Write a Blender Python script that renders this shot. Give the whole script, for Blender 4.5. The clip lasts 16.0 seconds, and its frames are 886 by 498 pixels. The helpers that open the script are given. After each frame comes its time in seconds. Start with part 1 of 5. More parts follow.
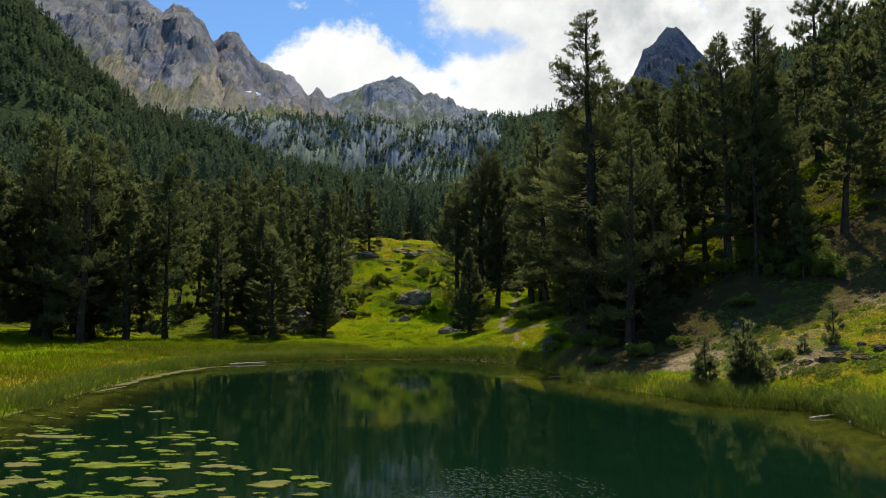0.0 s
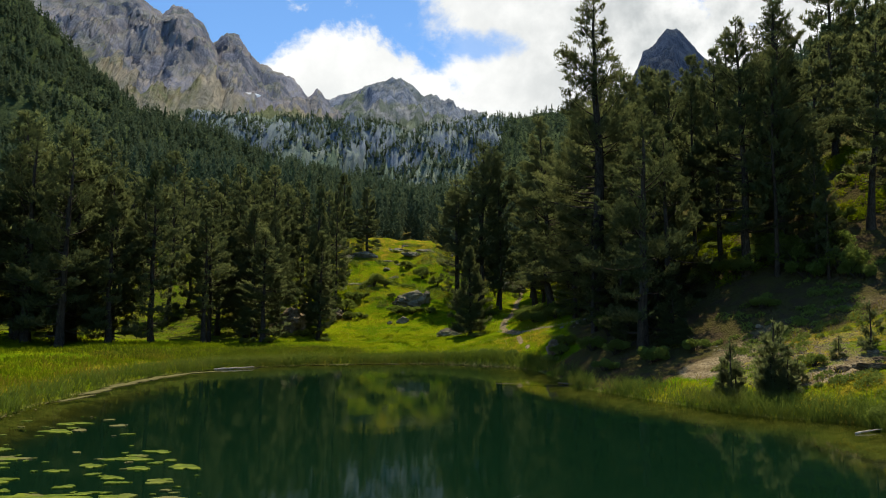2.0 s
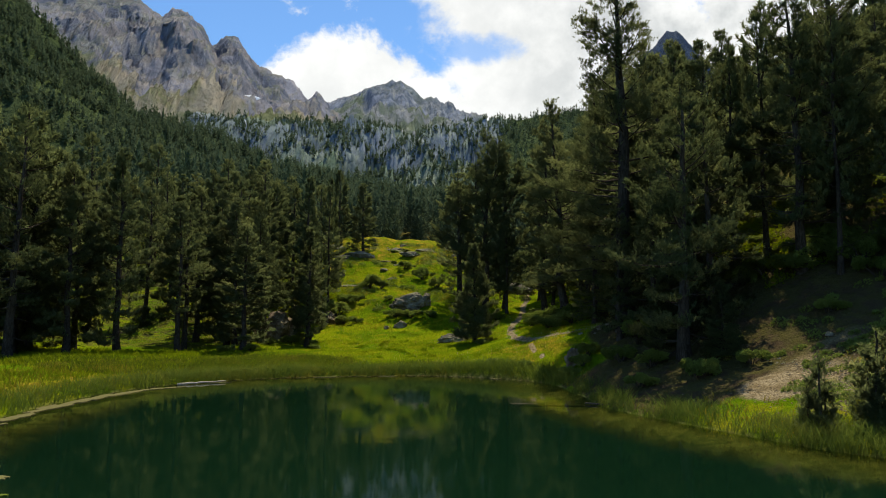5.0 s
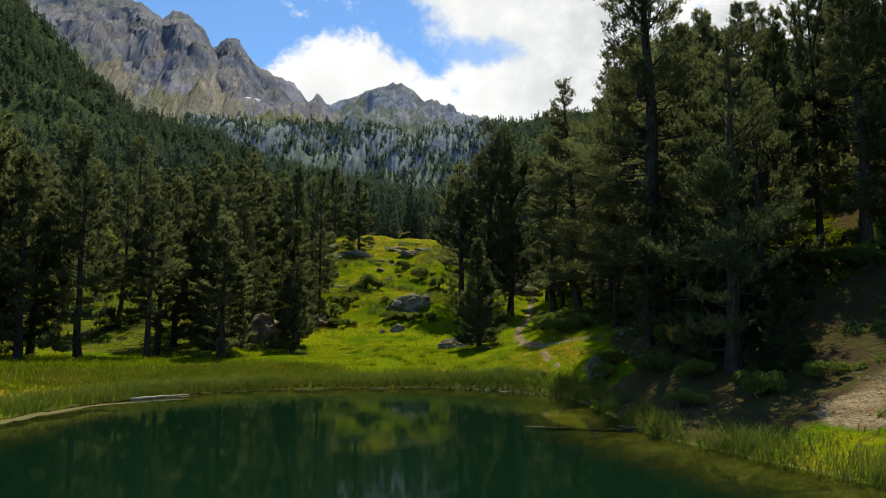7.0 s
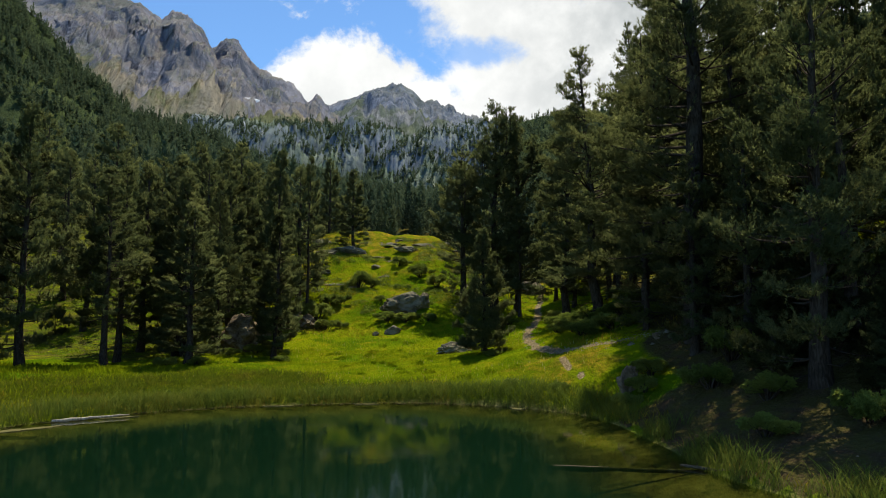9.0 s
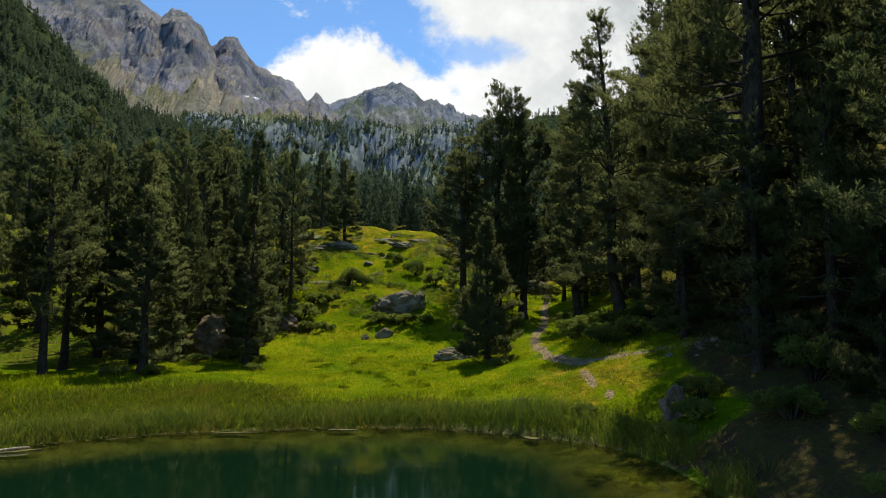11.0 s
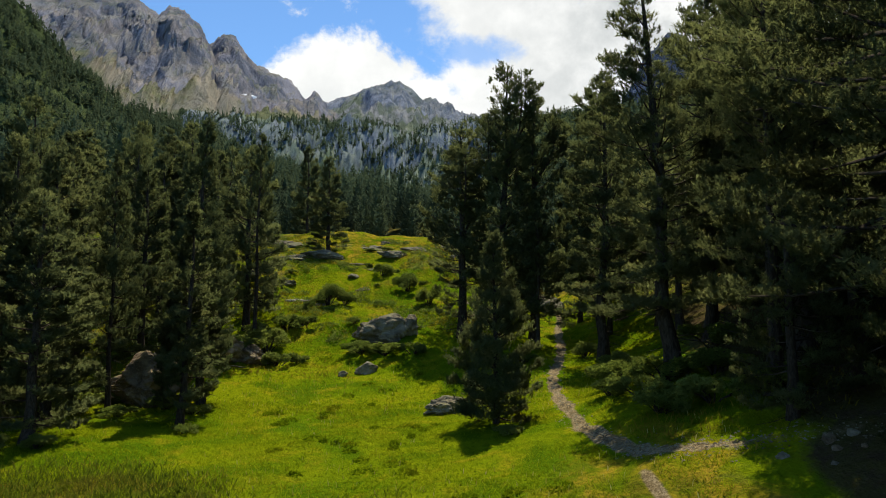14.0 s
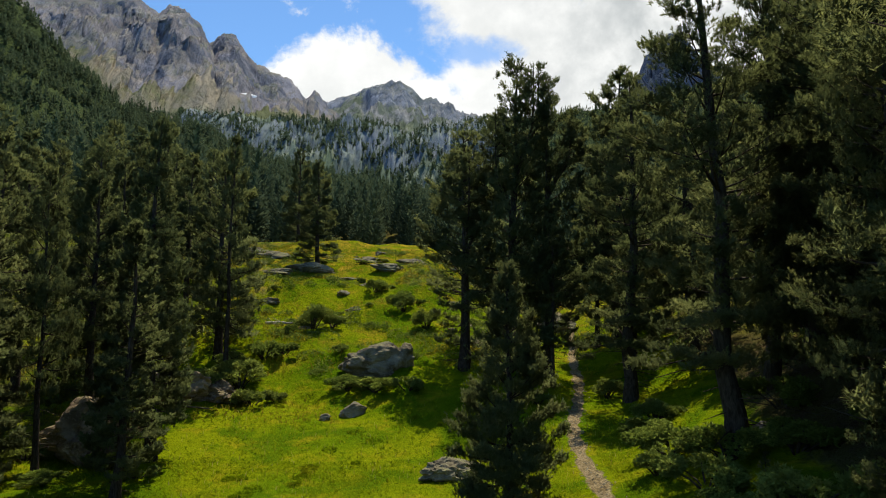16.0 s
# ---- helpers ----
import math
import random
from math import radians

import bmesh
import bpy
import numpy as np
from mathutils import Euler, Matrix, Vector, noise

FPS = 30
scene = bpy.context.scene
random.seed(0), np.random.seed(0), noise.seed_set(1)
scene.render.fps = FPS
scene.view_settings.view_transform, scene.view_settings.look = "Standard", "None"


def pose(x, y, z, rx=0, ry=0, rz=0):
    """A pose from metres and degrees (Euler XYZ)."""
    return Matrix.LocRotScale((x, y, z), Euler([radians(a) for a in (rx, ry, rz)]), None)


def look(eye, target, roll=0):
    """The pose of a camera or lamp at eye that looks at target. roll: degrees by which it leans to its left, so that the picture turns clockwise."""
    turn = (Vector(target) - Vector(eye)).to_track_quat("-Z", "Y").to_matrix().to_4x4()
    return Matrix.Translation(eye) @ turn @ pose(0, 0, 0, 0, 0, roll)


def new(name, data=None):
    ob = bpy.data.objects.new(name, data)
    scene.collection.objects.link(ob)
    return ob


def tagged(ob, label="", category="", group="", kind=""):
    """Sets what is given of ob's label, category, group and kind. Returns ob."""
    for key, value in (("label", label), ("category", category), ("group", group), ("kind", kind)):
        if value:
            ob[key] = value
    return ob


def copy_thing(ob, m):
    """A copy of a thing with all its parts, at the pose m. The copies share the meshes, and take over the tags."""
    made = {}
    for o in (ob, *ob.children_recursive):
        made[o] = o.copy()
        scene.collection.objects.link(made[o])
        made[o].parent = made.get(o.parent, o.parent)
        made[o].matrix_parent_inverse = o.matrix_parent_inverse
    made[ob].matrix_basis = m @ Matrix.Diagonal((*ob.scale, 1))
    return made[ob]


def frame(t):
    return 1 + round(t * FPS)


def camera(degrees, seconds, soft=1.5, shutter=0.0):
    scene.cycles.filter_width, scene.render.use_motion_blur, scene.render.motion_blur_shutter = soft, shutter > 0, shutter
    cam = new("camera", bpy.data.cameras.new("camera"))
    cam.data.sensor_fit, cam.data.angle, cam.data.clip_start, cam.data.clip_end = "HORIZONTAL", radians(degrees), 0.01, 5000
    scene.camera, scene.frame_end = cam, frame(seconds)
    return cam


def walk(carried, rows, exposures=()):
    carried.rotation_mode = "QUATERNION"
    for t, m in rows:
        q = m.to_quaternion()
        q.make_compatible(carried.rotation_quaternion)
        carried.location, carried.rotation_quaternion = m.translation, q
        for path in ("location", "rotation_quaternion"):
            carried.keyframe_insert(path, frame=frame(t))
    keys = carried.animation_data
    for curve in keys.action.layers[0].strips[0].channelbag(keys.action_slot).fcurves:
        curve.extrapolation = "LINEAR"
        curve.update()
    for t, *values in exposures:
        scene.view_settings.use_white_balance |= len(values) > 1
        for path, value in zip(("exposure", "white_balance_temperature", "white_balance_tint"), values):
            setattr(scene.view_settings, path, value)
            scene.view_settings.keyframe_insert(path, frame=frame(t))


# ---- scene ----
# ---- camera ----
cam = camera(65.5, 16.0, soft=1.0)
PATH = [
    (0, (0.09, -0.515, 2.908), (0.098, 1.477, 3.082), 0.4),
    (0.5, (0.09, -0.062, 2.883), (0.098, 1.93, 3.058), 0.4),
    (1, (0.129, 0.478, 2.903), (0.136, 2.471, 3.079), 0.4),
    (1.5, (0.138, 1.034, 2.882), (0.146, 3.027, 3.06), 0.3),
    (2, (0.143, 1.646, 2.889), (0.151, 3.638, 3.068), 0.4),
    (2.5, (0.178, 2.346, 2.887), (0.185, 4.338, 3.067), 0.3),
    (3, (0.166, 3.071, 2.888), (0.174, 5.063, 3.069), 0.3),
    (3.5, (0.146, 3.849, 2.892), (0.154, 5.84, 3.075), 0.4),
    (4, (0.114, 4.687, 2.914), (0.121, 6.678, 3.098), 0.3),
    (6.5, (0.064, 9.518, 2.97), (0.072, 11.509, 3.164), 0.4),
    (7, (0.084, 10.705, 2.945), (0.09, 12.695, 3.14), 0.4),
    (7.5, (0.023, 11.907, 2.935), (0.031, 13.897, 3.13), 0.4),
    (8, (0.033, 13.151, 2.908), (0.04, 15.141, 3.105), 0.4),
    (8.5, (0.056, 14.357, 2.929), (0.063, 16.347, 3.126), 0.4),
    (9, (0.096, 15.525, 2.95), (0.102, 17.515, 3.147), 0.3),
    (11.5, (0.237, 21.356, 3.195), (0.246, 23.346, 3.391), 0.6),
    (12, (0.285, 22.567, 3.445), (0.295, 24.557, 3.641), 0.6),
    (12.5, (0.324, 23.795, 3.713), (0.336, 25.785, 3.91), 0.6),
    (13, (0.333, 25.001, 3.975), (0.346, 26.992, 4.171), 0.6),
    (13.5, (0.382, 26.203, 4.258), (0.393, 28.194, 4.453), 0.6),
    (14, (0.39, 27.372, 4.638), (0.402, 29.363, 4.831), 0.6),
    (14.5, (0.394, 28.491, 5.041), (0.406, 30.482, 5.232), 0.6),
    (15, (0.388, 29.627, 5.404), (0.4, 31.618, 5.596), 0.7),
    (15.5, (0.371, 30.833, 5.701), (0.384, 32.823, 5.894), 0.7),
    (16, (0.405, 32.038, 5.994), (0.417, 34.029, 6.187), 0.8),
]
walk(cam, [(t, look(eye, target, roll)) for t, eye, target, roll in PATH], [(0.0, 0.24, 7200, 8), (16.0, 0.24, 7200, 8)])

# ---- world, sun, exposure ----
SUN = Vector((0.11, 0.41, 0.906)).normalized()  # the way to the sun
world = bpy.data.worlds.new("sky")
scene.world = world
world.use_nodes = True


class Nodes:
    """Short ways to build a node tree."""

    def __init__(self, tree):
        self.t = tree
        tree.nodes.clear()

    def add(self, kind, operation=None, interpolation_type=None, data_type=None, attribute_name=None, sky_type=None):
        n = self.t.nodes.new("ShaderNode" + kind)
        if operation:
            n.operation = operation
        if interpolation_type:
            n.interpolation_type = interpolation_type
        if data_type:
            n.data_type = data_type
        if attribute_name:
            n.attribute_name = attribute_name
        if sky_type:
            n.sky_type = sky_type
        return n

    def link(self, a, b):
        self.t.links.new(a, b)

    def put(self, socket, value):
        if isinstance(value, bpy.types.NodeSocket):
            self.link(value, socket)
        elif value is not None:
            socket.default_value = value

    def math(self, op, a, b=None, c=None):
        n = self.add("Math", operation=op)
        for s, v in zip(n.inputs, (a, b, c)):
            self.put(s, v)
        return n.outputs[0]

    def ramp(self, x, lo, hi, a=0.0, b=1.0, soft=True):
        n = self.add("MapRange", interpolation_type="SMOOTHSTEP" if soft else "LINEAR")
        for s, v in zip(n.inputs, (x, lo, hi, a, b)):
            self.put(s, v)
        return n.outputs[0]

    def noise(self, vec, scale, detail=4.0, rough=0.55, warp=0.0):
        n = self.add("TexNoise")
        if vec is not None:
            self.put(n.inputs["Vector"], vec)
        n.inputs["Scale"].default_value = scale
        n.inputs["Detail"].default_value = detail
        n.inputs["Roughness"].default_value = rough
        n.inputs["Distortion"].default_value = warp
        return n.outputs["Fac"]

    def mix(self, f, a, b):
        n = self.add("Mix", data_type="RGBA")
        self.put(n.inputs[0], f)
        for s, v in ((n.inputs[6], a), (n.inputs[7], b)):
            self.put(s, (*v, 1.0) if isinstance(v, tuple) and len(v) == 3 else v)
        return n.outputs[2]

    def scaled(self, vec, x, y, z):
        n = self.add("Mapping")
        self.put(n.inputs["Vector"], vec)
        n.inputs["Scale"].default_value = (x, y, z)
        return n.outputs[0]

    def attr(self, name):
        return self.add("Attribute", attribute_name=name).outputs["Fac"]

    def bump(self, height, strength, distance):
        n = self.add("Bump")
        self.put(n.inputs["Height"], height)
        n.inputs["Strength"].default_value = strength
        n.inputs["Distance"].default_value = distance
        return n.outputs[0]


def build_sky():
    k = Nodes(world.node_tree)
    sky = k.add("TexSky", sky_type="NISHITA")
    sky.sun_disc = False
    sky.sun_elevation = math.asin(SUN.z)
    sky.sun_rotation = math.atan2(SUN.x, SUN.y)
    sky.altitude, sky.air_density, sky.dust_density, sky.ozone_density = 1900, 1.0, 0.4, 2.0
    co = k.add("TexCoord").outputs["Generated"]
    sep = k.add("SeparateXYZ")
    k.link(co, sep.inputs[0])
    ahead = k.math("MAXIMUM", sep.outputs[1], 0.08)
    u, v = k.math("DIVIDE", sep.outputs[0], ahead), k.math("DIVIDE", sep.outputs[2], ahead)
    puff = k.math("SUBTRACT", k.noise(co, 9.0, 9.0, 0.62, 0.3), 0.5)
    fine = k.math("SUBTRACT", k.noise(co, 30.0, 7.0, 0.65), 0.5)
    wob = k.math("MULTIPLY_ADD", fine, 0.05, k.math("MULTIPLY", puff, 0.14))
    # the cumulus that stands behind the valley's head
    bell = k.math("POWER", 2.718, k.math("MULTIPLY", k.math("POWER", k.math("ABSOLUTE", k.math("DIVIDE", k.math("ADD", u, 0.147), 0.17)), 2.0), -1.0))
    top = k.math("MULTIPLY_ADD", bell, 0.128, 0.298)
    heap = k.ramp(k.math("ADD", k.math("SUBTRACT", top, v), wob), -0.006, 0.022)
    # the wide bank of cloud beside it, with a few blue holes
    edge = k.math("MULTIPLY_ADD", k.math("SUBTRACT", v, 0.38), -0.25, -0.02)
    bank = k.ramp(k.math("ADD", k.math("SUBTRACT", u, edge), k.math("MULTIPLY", wob, 1.6)), -0.015, 0.05)
    hole = k.ramp(k.noise(co, 4.2, 7.0, 0.6, 0.4), 0.36, 0.44)
    gap = k.math("ADD", k.math("POWER", k.math("DIVIDE", k.math("SUBTRACT", u, 0.05), 0.06), 2.0), k.math("POWER", k.math("DIVIDE", k.math("SUBTRACT", v, 0.395), 0.026), 2.0))
    hole = k.math("MULTIPLY", hole, k.ramp(k.math("ADD", gap, k.math("MULTIPLY", wob, 34.0)), 0.0, 1.5, 0.2, 1.0))
    bank = k.math("MULTIPLY", k.math("MULTIPLY", bank, hole), k.ramp(v, 0.6, 1.0, 1.0, 0.35))
    wisp = k.math("MULTIPLY", k.ramp(k.noise(co, 6.5, 8.0, 0.6, 0.5), 0.57, 0.68), k.ramp(v, 0.40, 0.46))
    cover = k.math("MINIMUM", k.math("ADD", k.math("MAXIMUM", heap, bank), wisp), 1.0)
    wide = k.math("MULTIPLY", k.ramp(k.noise(co, 3.0, 8.0, 0.6, 0.3), 0.60, 0.72), 0.6)
    front = k.ramp(sep.outputs[1], 0.15, 0.4)
    cover = k.math("ADD", k.math("MULTIPLY", cover, front), k.math("MULTIPLY", wide, k.math("SUBTRACT", 1.0, front)))
    shade = k.math("MULTIPLY", k.ramp(k.math("MULTIPLY_ADD", k.noise(co, 14.0, 6.0, 0.6), 0.5, k.math("MULTIPLY", k.noise(co, 5.0, 6.0, 0.55, 0.1), 0.6)), 0.42, 0.70), k.ramp(u, 0.0, 0.36, 0.35, 1.1))
    cloud = k.mix(shade, (0.90, 0.95, 1.03), (0.48, 0.535, 0.60))
    blue = k.add("VectorMath", operation="MULTIPLY")
    k.link(sky.outputs[0], blue.inputs[0])
    blue.inputs[1].default_value = (0.105, 0.15, 0.185)
    back = k.add("Background")
    k.put(back.inputs[0], k.mix(cover, blue.outputs[0], cloud))
    back.inputs[1].default_value = 0.95
    k.link(back.outputs[0], k.add("OutputWorld").inputs[0])


build_sky()
sun = new("sun", bpy.data.lights.new("sun", "SUN"))
sun.data.energy, sun.data.angle, sun.data.color = 5.0, radians(0.53), (1.0, 0.93, 0.80)
sun.matrix_world = look(SUN * 100, (0, 0, 0))
scene.view_settings.exposure = 0.0


# ---- materials ----
def material(name):
    m = bpy.data.materials.new(name)
    m.use_nodes = True
    k = Nodes(m.node_tree)
    k.out = k.add("OutputMaterial").inputs[0]
    return m, k


def principled(k, colour, rough=0.8, normal=None, spec=0.04):
    p = k.add("BsdfPrincipled")
    k.put(p.inputs["Base Color"], (*colour, 1.0) if isinstance(colour, tuple) else colour)
    k.put(p.inputs["Roughness"], rough)
    p.inputs["Specular IOR Level"].default_value = spec
    if normal is not None:
        k.link(normal, p.inputs["Normal"])
    return p.outputs[0]


def leafy(name, dark, light, tip, glow=0.4, patch=0.0, lawn=False, tint=False):
    """Thin leaves that let some light through; each leaf or blade differs a little."""
    m, k = material(name)
    rnd = k.add("NewGeometry").outputs["Random Per Island"]
    who = k.add("ObjectInfo").outputs["Random"]
    co = k.add("TexCoord").outputs["Object"]
    col = k.mix(k.math("MULTIPLY_ADD", rnd, 0.35, k.math("MULTIPLY", k.attr("tint"), 0.65)) if tint else rnd, dark, light)
    col = k.mix(k.math("MULTIPLY", k.ramp(k.noise(co, 0.9, 4.0), 0.45, 0.7), 0.7), col, tip)
    col = k.mix(k.math("MULTIPLY", k.ramp(k.noise(co, 2.0, 3.0), 0.46, 0.60), 0.45), col, dark)
    col = k.mix(k.math("MULTIPLY", k.ramp(k.noise(co, 0.33, 5.0, 0.6, 0.5), 0.52, 0.66), patch), col, dark)
    col = k.mix(k.math("MULTIPLY", who, 0.3), col, tip)
    face = k.add("BsdfDiffuse")
    k.link(col, face.inputs[0])
    body = face.outputs[0]
    thin = k.add("BsdfTranslucent")
    k.link(col, thin.inputs[0])
    if lawn:  # a lawn of bent blades takes the light like a rough sheet
        up = k.add("VectorMath", operation="ADD")
        k.link(k.add("NewGeometry").outputs["Normal"], up.inputs[0])
        up.inputs[1].default_value = (0, 0, 1.6)
        k.link(up.outputs[0], face.inputs["Normal"])
    if tint:  # a brush of needles takes the light like one soft round tuft
        turn = k.add("VectorTransform")
        turn.vector_type, turn.convert_from, turn.convert_to = "NORMAL", "OBJECT", "WORLD"
        k.link(k.add("Attribute", attribute_name="tuft").outputs["Vector"], turn.inputs[0])
        k.link(turn.outputs[0], face.inputs["Normal"])
    mix = k.add("MixShader")
    mix.inputs[0].default_value = glow
    k.link(body, mix.inputs[1])
    k.link(thin.outputs[0], mix.inputs[2])
    body = mix.outputs[0]
    k.link(body, k.out)
    return m


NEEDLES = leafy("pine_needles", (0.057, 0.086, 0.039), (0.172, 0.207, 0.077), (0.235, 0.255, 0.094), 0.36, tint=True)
# the far needles carry a little blue haze in their own colour
NEEDLES_HAZY = leafy("hazy_far_needles", (0.042, 0.068, 0.045), (0.095, 0.13, 0.072), (0.13, 0.16, 0.08), 0.34)
SHRUB = leafy("shrub_leaves", (0.085, 0.135, 0.024), (0.22, 0.28, 0.052), (0.30, 0.33, 0.075), 0.3, 0.0, True)
GRASS = leafy("grass_blades", (0.108, 0.172, 0.005), (0.175, 0.232, 0.008), (0.25, 0.245, 0.012), 0.3, 0.2, True)
DRY = leafy("dry_grass_blades", (0.15, 0.14, 0.012), (0.25, 0.20, 0.022), (0.33, 0.24, 0.035), 0.3, 0.3, True)
REED = leafy("reed_blades", (0.046, 0.094, 0.016), (0.108, 0.165, 0.026), (0.19, 0.19, 0.035), 0.38, 0.0, True)
SEDGE = leafy("sedge_blades", (0.050, 0.088, 0.008), (0.098, 0.135, 0.012), (0.15, 0.135, 0.02), 0.35, 0.3, True)
FLOWER = leafy("flower_heads", (0.40, 0.36, 0.04), (0.55, 0.52, 0.25), (0.5, 0.42, 0.03), 0.3)


def bark_material(name, dark, light):
    m, k = material(name)
    co = k.add("TexCoord").outputs["Object"]
    a = k.noise(k.scaled(co, 9, 9, 2.2), 2.0, 6.0, 0.65, 0.6)
    b = k.noise(co, 1.3, 3.0)
    col = k.mix(k.ramp(a, 0.35, 0.7), dark, light)
    col = k.mix(k.math("MULTIPLY", k.ramp(b, 0.5, 0.75), 0.5), col, (0.095, 0.09, 0.075))
    k.link(principled(k, col, 0.9, k.bump(a, 0.7, 0.04)), k.out)
    return m


BARK = bark_material("pine_bark", (0.026, 0.020, 0.015), (0.080, 0.064, 0.050))
DEADWOOD = bark_material("dead_wood", (0.26, 0.225, 0.165), (0.56, 0.50, 0.39))
SUNKEN = bark_material("sunken_wood", (0.05, 0.045, 0.03), (0.13, 0.11, 0.07))


def rock_material(name, dark, light, lichen, size=1.0, moss=0.3):
    m, k = material(name)
    co = k.add("TexCoord").outputs["Object"]
    a = k.noise(co, 1.1 / size, 9.0, 0.62, 0.4)
    b = k.noise(co, 9.0 / size, 6.0, 0.7)
    crack = k.noise(k.scaled(co, 1, 1, 3.0), 2.4 / size, 8.0, 0.7, 1.2)
    col = k.mix(k.ramp(a, 0.32, 0.68), dark, light)
    col = k.mix(k.math("MULTIPLY", k.ramp(b, 0.5, 0.72), 0.55), col, lichen)
    col = k.mix(k.math("MULTIPLY", k.ramp(crack, 0.56, 0.66), 0.5), col, tuple(c * 0.45 for c in dark))
    nz = k.add("SeparateXYZ")
    k.link(k.add("NewGeometry").outputs["Normal"], nz.inputs[0])
    top = k.math("MULTIPLY", k.ramp(k.math("ADD", nz.outputs[2], k.math("MULTIPLY", k.math("SUBTRACT", a, 0.5), 1.6)), 0.75, 1.05), moss)
    col = k.mix(top, col, (0.12, 0.14, 0.03))
    h = k.math("ADD", k.math("MULTIPLY", b, 0.4), crack)
    k.link(principled(k, col, 0.92, k.bump(h, 0.8, 0.06 * size)), k.out)
    return m


ROCK = rock_material("granite_rock", (0.088, 0.074, 0.050), (0.27, 0.24, 0.175), (0.38, 0.345, 0.245), 1.0, 0.5)
EARTH = rock_material("broken_earth", (0.045, 0.032, 0.019), (0.125, 0.092, 0.055), (0.19, 0.145, 0.095), 0.6, 0.1)
BROWN_ROCK = rock_material("brown_schist", (0.095, 0.070, 0.045), (0.27, 0.205, 0.135), (0.33, 0.28, 0.20), 0.8)


def mountain_material(name, rock_dark, rock_light, warm, grass, scree, green, grain=1.0, relief=20.0):
    """Bare rock with strata and stained walls; grass and scree where the layer "soft" rises over zero."""
    m, k = material(name)
    n = k.add("SeparateXYZ")
    k.link(k.add("NewGeometry").outputs["Normal"], n.inputs[0])
    co = k.add("TexCoord").outputs["Object"]
    big = k.noise(co, 0.006, 7.0, 0.6, 0.3)
    streak = k.noise(k.scaled(co, 1, 1, 0.3 / grain), 0.022 * grain, 9.0, 0.62, 0.6)
    small = k.noise(co, 0.12 * grain, 7.0, 0.72)
    wide = k.noise(k.scaled(co, 1, 1, 0.6), 0.0042, 6.0, 0.6, 1.0)
    col = k.mix(k.ramp(k.math("MULTIPLY_ADD", k.math("SUBTRACT", wide, 0.5), 0.8, k.math("MULTIPLY_ADD", streak, 0.95, 0.025)), 0.38, 0.64), rock_dark, rock_light)
    col = k.mix(k.math("MULTIPLY", k.ramp(k.noise(co, 0.011, 6.0, 0.6, 0.8), 0.46, 0.62), 0.5), col, warm)
    col = k.mix(k.math("MULTIPLY", k.ramp(small, 0.52, 0.7), 0.45), col, tuple(c * 0.6 for c in rock_dark))
    flat = k.ramp(k.math("ADD", n.outputs[2], k.math("MULTIPLY", k.math("SUBTRACT", big, 0.5), 1.1)), 0.62, 0.82)
    edge = k.math("ADD", k.attr("soft"), k.math("ADD", k.math("MULTIPLY", k.math("SUBTRACT", big, 0.5), 0.28), k.math("MULTIPLY", k.math("SUBTRACT", streak, 0.5), 0.16)))
    soft = k.mix(k.ramp(k.noise(k.scaled(co, 1, 0.5, 0.6), 0.009, 6.0, 0.65, 0.8), 0.40, 0.58), grass, scree)
    soft = k.mix(k.math("MULTIPLY", k.ramp(k.noise(co, 0.05, 6.0, 0.7), 0.52, 0.66), 0.5), soft, tuple(c * 0.5 for c in grass))
    col = k.mix(k.math("MULTIPLY", k.math("MAXIMUM", k.math("MULTIPLY", flat, 0.4), k.ramp(edge, -0.015, 0.03)), green), col, soft)
    h = k.math("ADD", streak, k.math("MULTIPLY", small, 0.4))
    k.link(principled(k, col, 0.95, k.bump(h, 1.0, relief), spec=0.0), k.out)
    return m


# massif and centre peak: rock tones lifted and blued to stand for haze
HAZY_MASSIF_ROCK = mountain_material("hazy_massif_rock", (0.115, 0.132, 0.175), (0.26, 0.268, 0.32), (0.25, 0.225, 0.215), (0.155, 0.175, 0.09), (0.30, 0.275, 0.22), 0.95)
HAZY_PEAK_ROCK = mountain_material("hazy_peak_rock", (0.095, 0.125, 0.18), (0.24, 0.275, 0.345), (0.19, 0.205, 0.205), (0.125, 0.155, 0.10), (0.25, 0.265, 0.28), 0.85)
# darker and bluer than the rest: this peak's shade and haze, put into the colour
SHADED_HAZY_ROCK = mountain_material("shaded_hazy_peak_rock", (0.034, 0.052, 0.092), (0.064, 0.088, 0.14), (0.06, 0.075, 0.105), (0.06, 0.08, 0.07), (0.09, 0.10, 0.12), 0.3)
# the cliff step's darks are raised and blued, haze held in the rock colour
HAZY_STEP_ROCK = mountain_material("hazy_step_rock", (0.098, 0.130, 0.168), (0.235, 0.27, 0.318), (0.085, 0.122, 0.09), (0.105, 0.15, 0.085), (0.17, 0.205, 0.15), 0.75, 0.6, 10.0)
SLOPE_SOIL = mountain_material("slope_soil", (0.06, 0.07, 0.05), (0.16, 0.165, 0.14), (0.12, 0.12, 0.09), (0.075, 0.105, 0.04), (0.055, 0.08, 0.035), 0.95)


